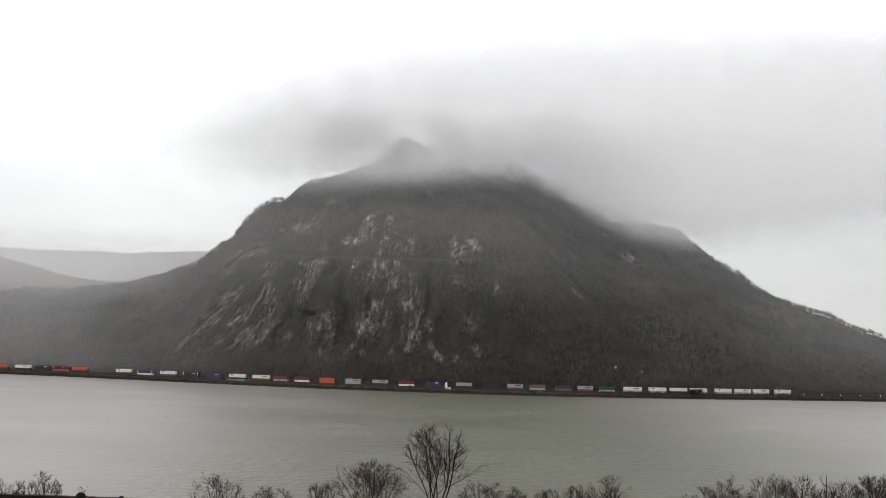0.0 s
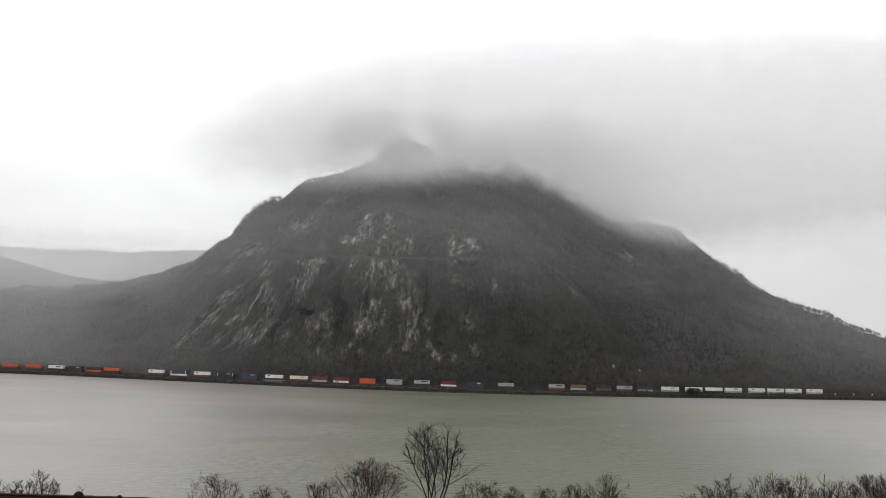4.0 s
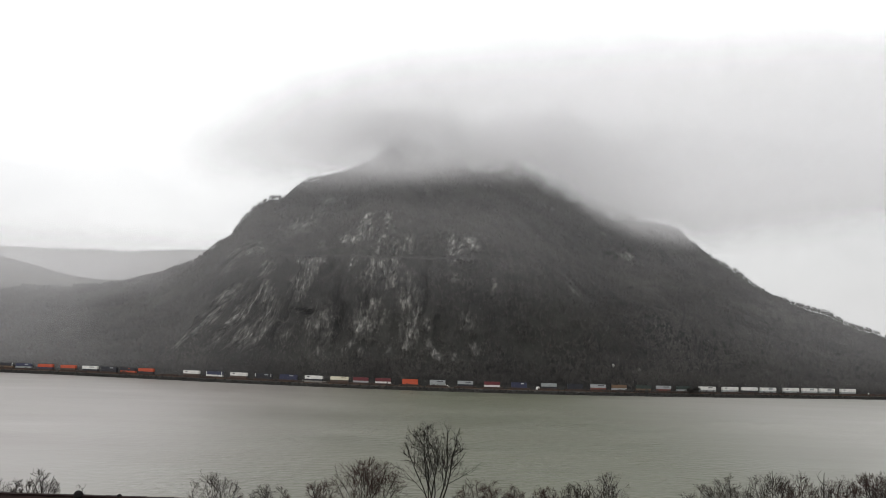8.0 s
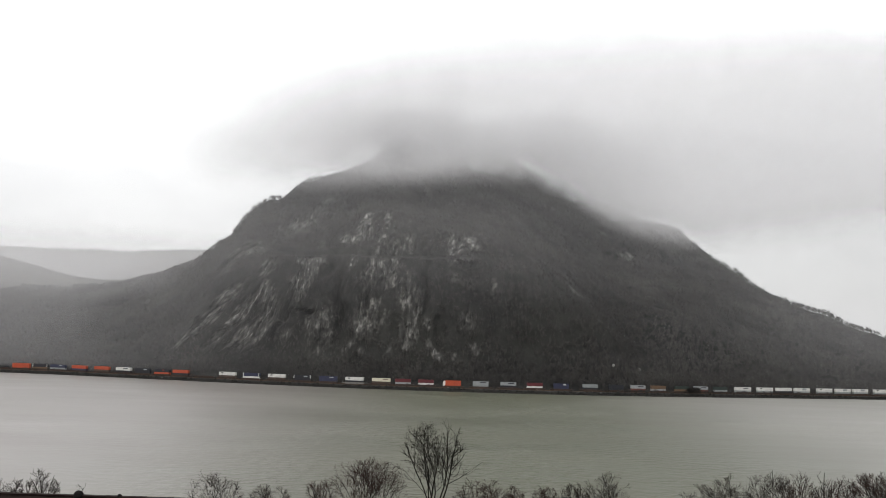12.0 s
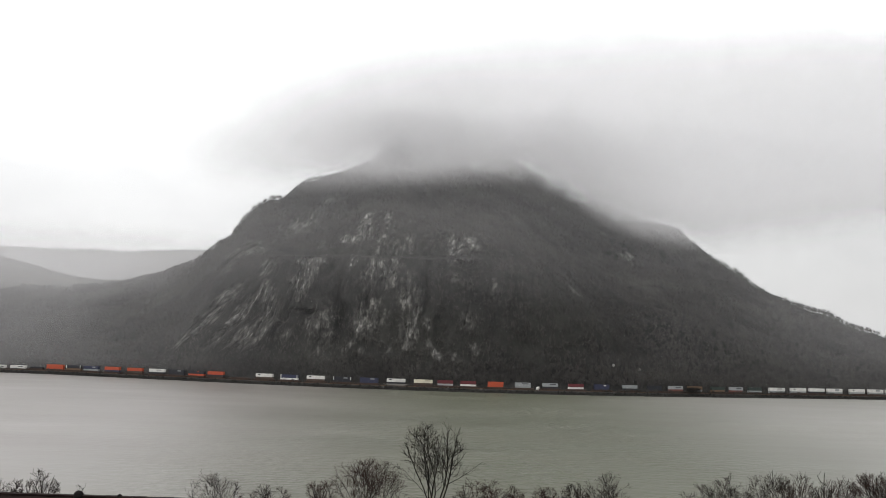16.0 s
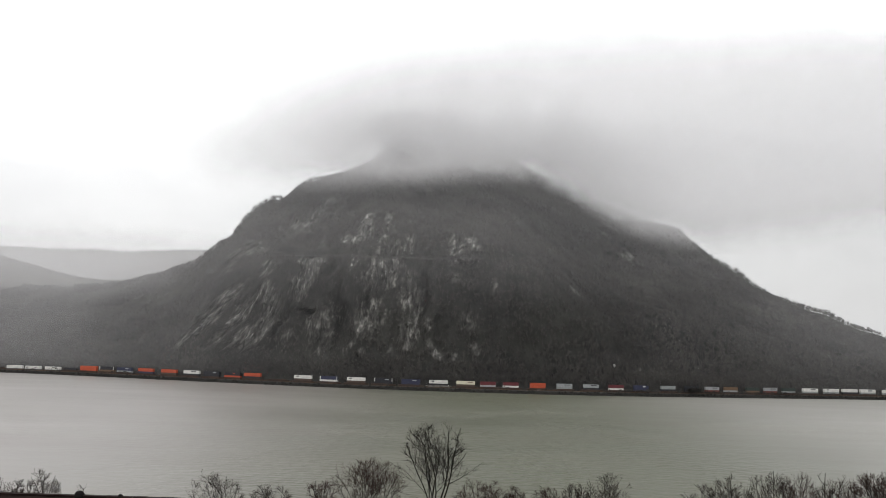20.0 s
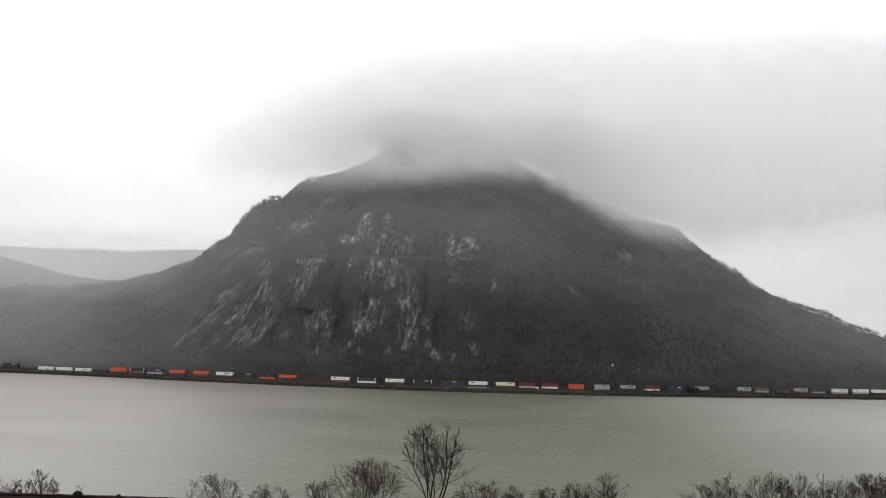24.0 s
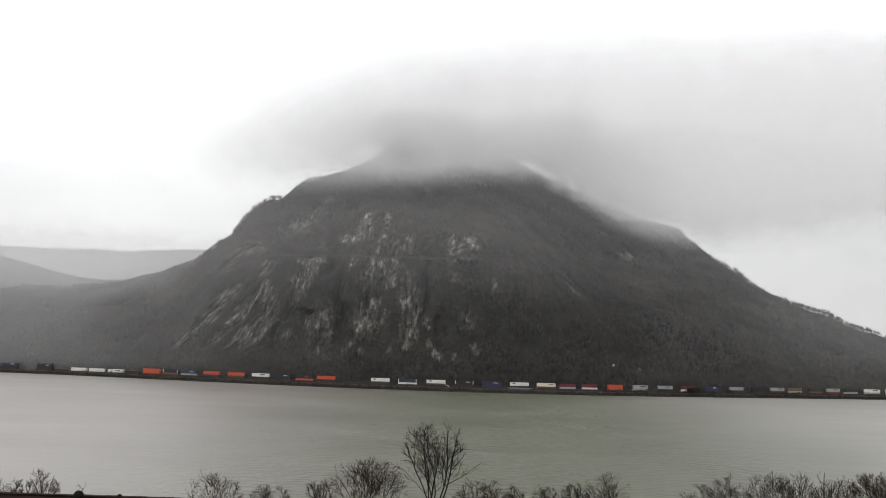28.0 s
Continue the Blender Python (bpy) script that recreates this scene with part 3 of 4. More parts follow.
mat_wheel = worn("wheel_steel", (0.06, 0.05, 0.045), (0.1, 0.09, 0.08), 2.0, 0.5, 0.6)
made = {}


def box_height(length):
    return 2.59


def container_mesh(length, paint):
    """A corrugated steel box on its four corner castings."""
    key = ("box", length, paint)
    if key in made:
        return made[key]
    bm = bmesh.new()
    hx0, hy0, h = length / 2, 1.3, box_height(length)
    ribs = int(length / 0.56)
    outline = []
    for side in (-1, 1):
        for k in range(ribs):
            a = (k + 0.5) / ribs * 2 - 1
            for d, dep in ((-0.42, 0.0), (-0.16, 0.05), (0.16, 0.05), (0.42, 0.0)):
                outline.append(((a + d * 2 / ribs) * (hx0 - 0.1) * -side, side * (hy0 - dep)))
    low = [bm.verts.new((x, y, 0.16)) for x, y in outline]
    high = [bm.verts.new((x, y, h - 0.12)) for x, y in outline]
    n = len(outline)
    for k in range(n):
        bm.faces.new((low[k], low[(k + 1) % n], high[(k + 1) % n], high[k]))
    bm.faces.new(high)
    bm.faces.new(low[::-1])
    bmesh.ops.recalc_face_normals(bm, faces=bm.faces)
    for y in (-1, 1):
        box(bm, -hx0, hx0, y * 1.24 - 0.07, y * 1.24 + 0.07, h - 0.14, h)
        box(bm, -hx0, hx0, y * 1.24 - 0.07, y * 1.24 + 0.07, 0.0, 0.17)
        for x in (-1, 1):
            box(bm, x * hx0 - 0.12, x * hx0 + 0.12, y * 1.24 - 0.09, y * 1.24 + 0.09, 0, h)
    me = bpy.data.meshes.new("container")
    bm.to_mesh(me)
    bm.free()
    me.materials.append(paints[paint])
    made[key] = me
    return me


def small_mesh(key, material, build):
    if key not in made:
        bm = bmesh.new()
        build(bm)
        me = bpy.data.meshes.new(key[0])
        bm.to_mesh(me)
        bm.free()
        me.materials.append(material)
        made[key] = me
    return made[key]


def door_leaves(bm):
    for y in (-1, 1):
        box(bm, -0.03, 0.03, y * 0.6 - 0.55, y * 0.6 + 0.55, 0.2, 2.45, 0.02)
        for o in (-0.3, 0.3):
            cyl(bm, (-0.06, y * 0.6 + o, 0.15), (0, 0, 1), 0.025, 2.35, 6)


def wheel_pair(bm):
    for y in (-0.74, 0.6):
        cyl(bm, (0, y, 0), (0, 1, 0), 0.46, 0.14, 14)
    cyl(bm, (0, -0.75, 0), (0, 1, 0), 0.08, 1.5, 8)


def bogie_frame(bm):
    for y in (-1.0, 1.0):
        box(bm, -1.25, 1.25, y - 0.09, y + 0.09, 0.42, 0.66, 0.04)
        box(bm, -0.35, 0.35, y - 0.1, y + 0.1, 0.25, 0.75, 0.04)
    box(bm, -0.28, 0.28, -1.0, 1.0, 0.5, 0.8, 0.03)


def well_sides(length):
    def build(bm):
        a = length / 2 + 0.55
        for y in (-1.42, 1.42):
            box(bm, -a, a, y - 0.06, y + 0.06, 0.3, 1.5, 0.03)
            box(bm, -a, a, y - 0.11, y + 0.11, 1.47, 1.6)
            for k in range(9):
                x = -a + 0.4 + k * (2 * a - 0.8) / 8
                box(bm, x - 0.05, x + 0.05, y - 0.1, y + 0.1, 0.3, 1.5)
        box(bm, -a, a, -1.36, 1.36, 0.28, 0.36)
    return build


def flat_deck(length):
    def build(bm):
        a = length / 2 + 0.55
        box(bm, -a, a, -1.3, 1.3, 0.86, 1.0, 0.02)
        box(bm, -a, a, -0.35, 0.35, 0.5, 0.88, 0.03)
        for k in range(7):
            x = -a + 0.4 + k * (2 * a - 0.8) / 6
            box(bm, x - 0.08, x + 0.08, -1.28, 1.28, 0.7, 0.88)
    return build


def end_deck(bm):
    box(bm, -1.25, 1.25, -1.3, 1.3, 0.95, 1.2, 0.04)
    box(bm, -0.9, 2.0, -0.16, 0.16, 0.75, 0.98, 0.03)
    for y in (-1.2, 1.2):
        box(bm, 0.9, 0.96, y - 0.03, y + 0.03, 1.2, 2.1)
    box(bm, 0.9, 0.96, -1.2, 1.2, 2.04, 2.1)


def stencil(w, h):
    return lambda bm: box(bm, -w / 2, w / 2, -0.012, 0.012, -h / 2, h / 2)


def container(car, name, length, paint, z, mark, posts):
    c = shared(name, container_mesh(length, paint), car, "%s corrugated shipping container" % paint, pose(0, 0, z))
    shared("door", small_mesh(("door", paint), paints[paint], door_leaves), c, "", pose(-length / 2 - 0.03, 0, 0))
    if mark:
        ink, w, h, off = mark
        shared("marking", small_mesh(("marking", ink, w, h), paints[ink], stencil(w, h)), c, "plain %s block of lettering" % ink, pose(off * length, -1.32, 1.75))
    if posts:
        for x in (-1, 1):
            shared("corner_post", small_mesh(("corner_post",), paints["white"], lambda bm: box(bm, -0.28, 0.28, -0.1, 0.1, 0.1, 2.7, 0.02)), c,
                   "pale corner post", pose(x * (length / 2 - 0.3), -1.33, 0))
    return c


def well_car(s, length, lower, upper, mark=None, posts=False, grey=False, plate=False):
    words = " over ".join("%s container" % c for c in (upper, lower) if c) or "no load"
    car = tagged(new("well_car"), "steel railway well car carrying %s" % words, "railway car", "cars of the freight train")
    steel = mat_car_grey if grey else mat_car
    flat = lower == "white" and not upper
    if flat:
        shared("deck", small_mesh(("deck", length, grey), steel, flat_deck(length)), car)
    else:
        shared("well", small_mesh(("well", length, grey), steel, well_sides(length)), car)
    for sx in (-1, 1):
        x = sx * (length / 2 + 1.5)
        shared("end_deck", small_mesh(("end_deck", grey), steel, end_deck), car, "", pose(x, 0, 0, 0, 0, 0 if sx > 0 else 180))
        bogie = shared("bogie", small_mesh(("bogie",), mat_car, bogie_frame), car, "", pose(x, 0, 0))
        for wx in (-0.85, 0.85):
            shared("wheel_set", small_mesh(("wheel_set",), mat_wheel, wheel_pair), bogie, "", pose(wx, 0, 0.46))
    if lower:
        container(car, "lower_container", length, lower, 1.02 if flat else 0.37, None if upper else mark, posts and not upper)
    if upper:
        container(car, "upper_container", length, upper, 0.4 + box_height(length), mark, posts)
    if plate:
        shared("end_plate", small_mesh(("end_plate",), paints["white"], lambda bm: box(bm, -0.6, 0.6, -0.04, 0.04, 1.2, 2.4, 0.03)), car, "white end plate", pose(0, -1.45, 0))
    car.matrix_basis = on_track(s)
    return car, s


L53, L48, L40 = 16.15, 14.63, 12.19
INK = ("dark", 1.9, 0.8, -0.3)
WIDE = ("dark", 5.0, 0.6, 0.15)
DIM = ("grey", 4.2, 1.5, 0.12)
BLUE = ("silver", 3.4, 0.8, 0.2)
LOAD = (  # place along the track at the start, length, lower, upper, marking, posts, grey car
    (-654.6, L48, "dark", "navy", BLUE, 0, 0), (-633.9, L48, "dark", "navy", BLUE, 0, 0), (-599.2, L48, "dark", "dark", BLUE, 0, 0),
    (-581.7, L40, None, None, None, 0, 0),
    (-564.4, L48, "white", None, None, 0, 1), (-546.3, L48, "white", None, None, 0, 1), (-526.7, L48, "white", None, WIDE, 0, 0),
    (-508.6, L40, "dark", None, None, 0, 0), (-490.1, L53, "orange", "orange", None, 0, 0), (-471.2, L48, "tan", "dark", None, 1, 0),
    (-453.3, L48, "grey", "navy", BLUE, 0, 0), (-431.6, L48, "navy", "orange", None, 0, 0), (-408.5, L48, "brown", "orange", None, 0, 0),
    (-386.2, L48, "dark", "white", WIDE, 0, 0), (-366.7, L48, "dark", "dark", BLUE, 0, 0), (-347.2, L48, "orange", "dark", ("orange", 2.0, 0.5, 0.1), 0, 0),
    (-328.9, L48, "dark", "orange", None, 0, 0), (-306.5, L48, None, None, None, 0, 0), (-284.0, L48, "brown", "white", INK, 0, 0),
    (-261.9, L48, "white", "navy", None, 1, 0), (-239.1, L48, "brown", "white", INK, 0, 0), (-216.6, L48, "dark", "dark", BLUE, 1, 0),
    (-194.5, L48, "navy", "navy", BLUE, 0, 0), (-172.5, L48, "dark", "white", INK, 0, 1), (-150.7, L48, "brown", "cream", ("tan", 4.0, 0.5, 0.25), 0, 0),
    (-133.0, L40, "silver", "maroon", None, 0, 0), (-114.7, L40, "white", "maroon", None, 0, 0), (-92.9, L40, "orange", "orange", None, 0, 0),
    (-71.0, L40, "grey", "silver", WIDE, 0, 0), (-48.8, L40, "dark", "silver", WIDE, 0, 0), (-27.5, L40, "white", "maroon", None, 0, 0),
    (-5.9, L40, "navy", "navy", ("white", 2.4, 0.8, 0.2), 0, 0), (18.4, L40, "dark", "grey", None, 0, 0), (40.1, L40, "dark", "dark", None, 0, 0),
    (59.4, L40, "red", "silver", WIDE, 0, 0), (77.4, L40, "silver", "tan", None, 0, 0), (98.7, L40, "tan", "green", None, 0, 0),
    (116.7, L40, "red", "silver", WIDE, 0, 0), (135.1, L40, "grey", "green", None, 0, 0), (157.2, L48, "grey", "white", WIDE, 0, 0),
    (179.1, L48, "grey", "white", INK, 0, 0), (198.2, L48, "dark", "white", None, 0, 0), (216.8, L48, "grey", "white", DIM, 0, 0),
    (240.1, L48, "grey", "white", INK, 0, 0), (259.1, L48, "grey", "white", DIM, 0, 0), (277.3, L48, "grey", "white", DIM, 0, 0),
    (299.0, L48, "grey", "white", INK, 0, 0), (319.5, L40, None, None, None, 0, 0), (338.6, L40, None, None, None, 0, 0),
    (357.7, L40, None, None, None, 0, 0), (378.3, L40, None, None, None, 0, 0), (398.9, L40, None, None, None, 0, 0), (419.4, L40, None, None, None, 0, 0))
train = [well_car(s, n, lo, up, mk, bool(po), bool(gr), plate=lo is None and up is None and s > 300) for s, n, lo, up, mk, po, gr in LOAD]

# ---- bare woods on the mountain ----
mat_woods = worn("bare_woods", (0.034, 0.0325, 0.031), (0.082, 0.077, 0.072), 0.016, 0.95)


def tree_template(seed):
    r = np.random.RandomState(seed)
    v, t = [], []

    def sliver(a, b, w):
        a, b = np.array(a, float), np.array(b, float)
        side = np.cross(b - a, r.normal(size=3))
        side *= w / (np.linalg.norm(side) + 1e-9)
        k = len(v)
        v.extend([a - side, a + side, b])
        t.append((k, k + 1, k + 2))

    for q in range(2):
        sliver((0, 0, -0.12), (r.normal() * 0.04, r.normal() * 0.04, 0.95), 0.018)
    for q in range(8):
        ang, z = r.uniform(0, 6.28), r.uniform(0.25, 0.7)
        reach = r.uniform(0.2, 0.36)
        tip = (math.cos(ang) * reach, math.sin(ang) * reach, z + r.uniform(0.18, 0.32))
        sliver((0, 0, z), tip, 0.014)
        for u in range(2):
            f0 = r.uniform(0.4, 0.9)
            b0 = np.array((0, 0, z)) * (1 - f0) + np.array(tip) * f0
            sliver(b0, b0 + r.normal(size=3) * (0.14, 0.14, 0.05) + (0, 0, 0.14), 0.04)
    return np.array(v), np.array(t)


def forest(name, x, w, tall, material, label, seed):
    r = np.random.RandomState(seed)
    fx, fy, fz, bare, *_ = mountain_point(x, w)
    on_road = (np.abs(fz - ROAD - 0.5) < 4.5) & (fx > -160) & (fx < 30)
    keep = (r.uniform(0, 1, len(x)) > bare * 1.5) & ~on_road
    fx, fy, fz, fw = fx[keep], fy[keep], fz[keep], w[keep]
    vs, ts, base = [], [], 0
    kind = r.randint(0, 6, len(fx))
    for k in range(6):
        tv, tt = tree_template(100 + k)
        m = np.where(kind == k)[0]
        h = r.uniform(*tall, len(m)) * (1 - 0.7 * steps(fw[m], 0.86, 1.0))
        a = r.uniform(0, 6.28, len(m))
        c, s_ = np.cos(a)[:, None], np.sin(a)[:, None]
        p = np.stack([(tv[:, 0] * c - tv[:, 1] * s_) * h[:, None], (tv[:, 0] * s_ + tv[:, 1] * c) * h[:, None], tv[:, 2] * h[:, None]], -1)
        p += np.stack([fx[m], fy[m], fz[m]], 1)[:, None]
        vs.append(p.reshape(-1, 3))
        ts.append((tt[None] + base + len(tv) * np.arange(len(m))[:, None, None]).reshape(-1, 3))
        base += len(tv) * len(m)
    return tagged(new(name, mesh_from(name, np.concatenate(vs), np.concatenate(ts), material)), label, "woods", kind="stuff")


rnd = np.random.RandomState(21)
n = 80000
wx, ww = rnd.uniform(-620, 600, n), rnd.uniform(0.0, 1.0, n)
span = crest_at(wx)[0] - shore_y(wx)
keep = rnd.uniform(0, 760, n) < span
forest("hillside_woods", wx[keep], ww[keep], (4.0, 7.5), mat_woods, "bare grey-brown winter woods covering the mountain", 4)
n = 2600
forest("shore_woods", rnd.uniform(-620, 600, n), rnd.uniform(0.005, 0.035, n), (5.0, 9.0), mat_woods, "bare trees behind the railway", 8)


def thicket(name, x, off, tall, seed, label):
    """Bare shrubs on the embankment, off metres inland of the waterline."""
    r = np.random.RandomState(seed)
    tv, tt = tree_template(140)
    h, a = r.uniform(*tall, len(x)), r.uniform(0, 6.28, len(x))
    c, s_ = np.cos(a)[:, None], np.sin(a)[:, None]
    p = np.stack([(tv[:, 0] * c - tv[:, 1] * s_) * h[:, None] * 1.5, (tv[:, 0] * s_ + tv[:, 1] * c) * h[:, None] * 1.5, tv[:, 2] * h[:, None]], -1)
    p += np.stack([x, shore_y(x) + off, np.clip(off * 0.64, 0, 2.3)], 1)[:, None]
    return tagged(new(name, mesh_from(name, p.reshape(-1, 3), (tt[None] + len(tv) * np.arange(len(x))[:, None, None]).reshape(-1, 3), mat_woods)), label, "shrubs", kind="stuff")


sx = np.concatenate([rnd.uniform(130, 345, 150), rnd.uniform(-420, 130, 90)])
thicket("bank_shrubs", sx, rnd.uniform(2.6, 5.0, len(sx)), (1.8, 3.8), 6, "low bare shrubs on the railway embankment")
sx = rnd.normal(209, 3.4, 28)
thicket("bank_thicket", sx, rnd.uniform(2.8, 4.8, len(sx)), (3.8, 6.4), 7, "dark round thicket on the railway embankment")

# ---- bare trees on the near bank ----
mat_bark = worn("wet_bark", (0.011, 0.01, 0.009), (0.024, 0.021, 0.019), 1.2, 0.85, grain=0.02)
mat_twig = worn("brown_twigs", (0.022, 0.018, 0.016), (0.042, 0.034, 0.03), 1.2, 0.85)
mat_twig_red = worn("reddish_twigs", (0.03, 0.019, 0.017), (0.055, 0.034, 0.03), 1.2, 0.85)


def tubes(rows, sides):
    """Tapered tubes: rows of (start, end, radius at start, radius at end)."""
    if not rows:
        return np.zeros((0, 3)), np.zeros((0, 4), int)
    a = np.array([x[0] for x in rows])
    b = np.array([x[1] for x in rows])
    ra, rb = np.array([x[2] for x in rows])[:, None, None], np.array([x[3] for x in rows])[:, None, None]
    d = b - a
    d /= np.linalg.norm(d, axis=1)[:, None] + 1e-9
    u = np.cross(d, np.where(np.abs(d[:, 2:3]) > 0.9, (1.0, 0, 0), (0, 0, 1.0)))
    u /= np.linalg.norm(u, axis=1)[:, None] + 1e-9
    w = np.cross(d, u)
    ang = np.arange(sides) / sides * 2 * math.pi
    ring = np.cos(ang)[None, :, None] * u[:, None] + np.sin(ang)[None, :, None] * w[:, None]
    v = np.concatenate([a[:, None] + ring * ra, b[:, None] + ring * rb], 1)
    k = np.arange(sides)
    f0 = np.stack([k, (k + 1) % sides, (k + 1) % sides + sides, k + sides], 1)
    return v.reshape(-1, 3), (f0[None] + 2 * sides * np.arange(len(rows))[:, None, None]).reshape(-1, 4)


def bare_tree(x, y, top, width, seed, crown=7.0, n=(8, 6, 5, 3), twig=None, label="bare winter tree on the near bank", base=0.13, wide=1.0, stout=0.45, low=1.0):
    """A trunk that forks at the foot of the crown into limbs, branches, twigs and twiglets, each a bent and tapered tube."""
    r = random.Random(seed)
    height = top - bank_z(x, y)
    rx, rz = width / 2, crown * 0.47
    mid, fork = Vector((0, 0, height - rz)), height - crown
    trunk, crown_rows = [], []

    def inside(q):
        out = Vector(((q.x - mid.x) / rx, (q.y - mid.y) / rx, (q.z - mid.z) / rz))
        return out.length < r.uniform(0.85, 1.3) or q.z < mid.z

    def grow(p, d, length, r0, level, into):
        """One shoot; the shoots of the next level leave it on alternate sides."""
        bits = (7, 5, 3, 2)[level]
        points, rise = [p], (0.06, 0.1, 0.1, 0.08)[level]
        for k in range(bits):
            d = (d + Vector((r.gauss(0, 0.13), r.gauss(0, 0.13), rise + r.gauss(0, 0.06)))).normalized()
            q = points[-1] + d * length / bits
            if (level or k > 3) and not inside(q):
                break
            f0, f1 = 1 - 0.62 * k / bits, 1 - 0.62 * (k + 1) / bits
            into.append((tuple(points[-1]), tuple(q), max(r0 * f0, 0.0125), max(r0 * f1, 0.011)))
            points.append(q)
        if level == 3 or len(points) < 2:
            return
        spin = r.uniform(0, 6.28)
        for j in range(n[level + 1]):
            f = r.uniform(0.22 if level else 0.3, 1.0) * (len(points) - 1)
            k = min(int(f), len(points) - 2)
            here, along = points[k].lerp(points[k + 1], f - k), (points[k + 1] - points[k]).normalized()
            spin += 2.4 + r.gauss(0, 0.4)
            u = along.orthogonal().normalized()
            side = u * math.cos(spin) + along.cross(u) * math.sin(spin)
            open_by = r.uniform(0.5, 1.0)
            aim = (along * math.cos(open_by) + side * math.sin(open_by) * wide).normalized()
            share = (0.4, 0.55, 0.6)[level] * r.uniform(0.65, 1.15) * (1.2 - 0.5 * f / len(points))
            grow(here, aim, length * share, r0 * (0.42, 0.5, 0.6)[level], level + 1, crown_rows if level else into)

    last = Vector((0, 0, -0.4))
    for k in range(1, 7):
        q = Vector((r.gauss(0, 0.05), r.gauss(0, 0.05), -0.4 + (fork + 0.4) * k / 6))
        trunk.append((tuple(last), tuple(q), base * (1.15 - 0.05 * k), base * (1.1 - 0.05 * k)))
        last = q
    limbs = []
    for k in range(n[0]):
        turn = 2.39996 * k + r.uniform(-0.4, 0.4)
        cp = 1 - (k + 0.5) / n[0] * low
        sp = math.sqrt(max(0, 1 - cp * cp))
        tip = mid + Vector((rx * sp * math.cos(turn), rx * sp * math.sin(turn), rz * cp)) * r.uniform(0.82, 1.0)
        start = last + Vector((0, 0, -r.uniform(0.0, 0.12) * crown * (0.4 + sp)))
        way = tip - start
        mine = []
        grow(start, (way.normalized() + Vector((math.cos(turn), math.sin(turn), 0)) * 0.1 * sp).normalized(), way.length * 1.06, base * stout * r.uniform(0.75, 1.1), 0, mine)
        limbs.append(mine)
    tree = tagged(new("bare_tree"), label, "tree", "bare trees on the near bank")
    tree.matrix_basis = pose(x, y, bank_z(x, y))
    for name, chosen, sides, mat in [("trunk", trunk, 7, mat_bark)] + [("limb", q, 5, mat_bark) for q in limbs] + [("crown", crown_rows, 3, twig or mat_twig)]:
        shared(name, mesh_from(name, *tubes(chosen, sides), mat), tree)
    return tree


bare_tree(-0.3, 90, 31.9, 6.0, 66, crown=10.2, n=(7, 8, 5, 4), base=0.19, stout=0.5, low=0.8, twig=mat_bark, label="tall bare tree with upswept forking limbs")
RED = dict(twig=mat_twig_red, n=(11, 6, 5, 3), label="broad bushy bare tree with reddish twigs")
for x, y, top, width, crown, opts in (
        (-8.1, 110, 24.8, 9.4, 7.4, dict(RED, n=(15, 7, 5, 4))), (-14.1, 115, 21.3, 5.2, 5.0, RED), (-24.9, 105, 23.4, 6.6, 6.6, {}), (-20.0, 112, 21.5, 4.8, 4.6, {}), (5.5, 112, 22.5, 7.2, 5.6, RED),
        (10.3, 120, 20.6, 3.6, 3.6, RED), (16.4, 108, 23.3, 3.6, 4.0, {}), (19.6, 105, 24.8, 5.8, 5.6, {}), (13.9, 118, 21.0, 4.2, 4.0, RED), (30.7, 108, 23.3, 4.8, 4.6, {}),
        (32.9, 104, 25.4, 5.8, 5.6, {}), (37.5, 104, 25.7, 5.6, 5.6, {}), (41.4, 106, 25.1, 4.8, 5.0, RED), (40.9, 98, 27.1, 1.5, 5.0, dict(n=(4, 4, 3, 2), base=0.14)),
        (46.0, 105, 24.8, 5.2, 5.0, RED), (47.2, 100, 26.4, 4.8, 5.0, RED), (-46.0, 100, 23.0, 3.4, 4.0, {}), (-40.8, 96, 24.4, 3.6, 4.2, {}),
        (-42.1, 110, 21.2, 1.6, 4.0, dict(n=(3, 3, 3, 2), base=0.1)), (50.5, 104, 25.6, 5.0, 5.0, {})):
    bare_tree(x, y, top, width, int(abs(x) * 10 + y), crown, **opts)

# ---- the roof below the camera ----
mat_shingle = worn("dark_shingles", (0.012, 0.007, 0.0065), (0.02, 0.012, 0.011), 1.5, 0.95)
mat_siding = worn("house_siding", (0.32, 0.3, 0.27), (0.4, 0.38, 0.34), 0.6, 0.7)
mat_vent = worn("vent_metal", (0.012, 0.011, 0.011), (0.022, 0.021, 0.02), 3.0, 0.9, shine=0.02)
house = tagged(new("house"), "house with a dark brown shingled gable roof", "house")
house.matrix_basis = pose(-24.0, 42.0, 24.2)
RIDGE, EAVE, HALF, DEEP = 7.28, 3.9, 15.2, 6.0
bm = bmesh.new()
box(bm, -HALF + 0.5, HALF - 0.5, -DEEP + 0.5, DEEP - 0.5, -1.0, EAVE + 0.2)
part("wall", bm, mat_siding, house)
for sx in (-1, 1):
    bm = bmesh.new()
    x0, x1 = sx * (HALF - 0.5), sx * (HALF - 0.7)
    tri_v = [bm.verts.new(p) for xx in (x0, x1) for p in ((xx, -DEEP + 0.5, EAVE + 0.2), (xx, DEEP - 0.5, EAVE + 0.2), (xx, 0, RIDGE - 0.25))]
    for q in ((0, 1, 2), (5, 4, 3), (0, 3, 4, 1), (1, 4, 5, 2), (2, 5, 3, 0)):
        bm.faces.new([tri_v[k] for k in q])
    bmesh.ops.recalc_face_normals(bm, faces=bm.faces)
    part("gable", bm, mat_siding, house)
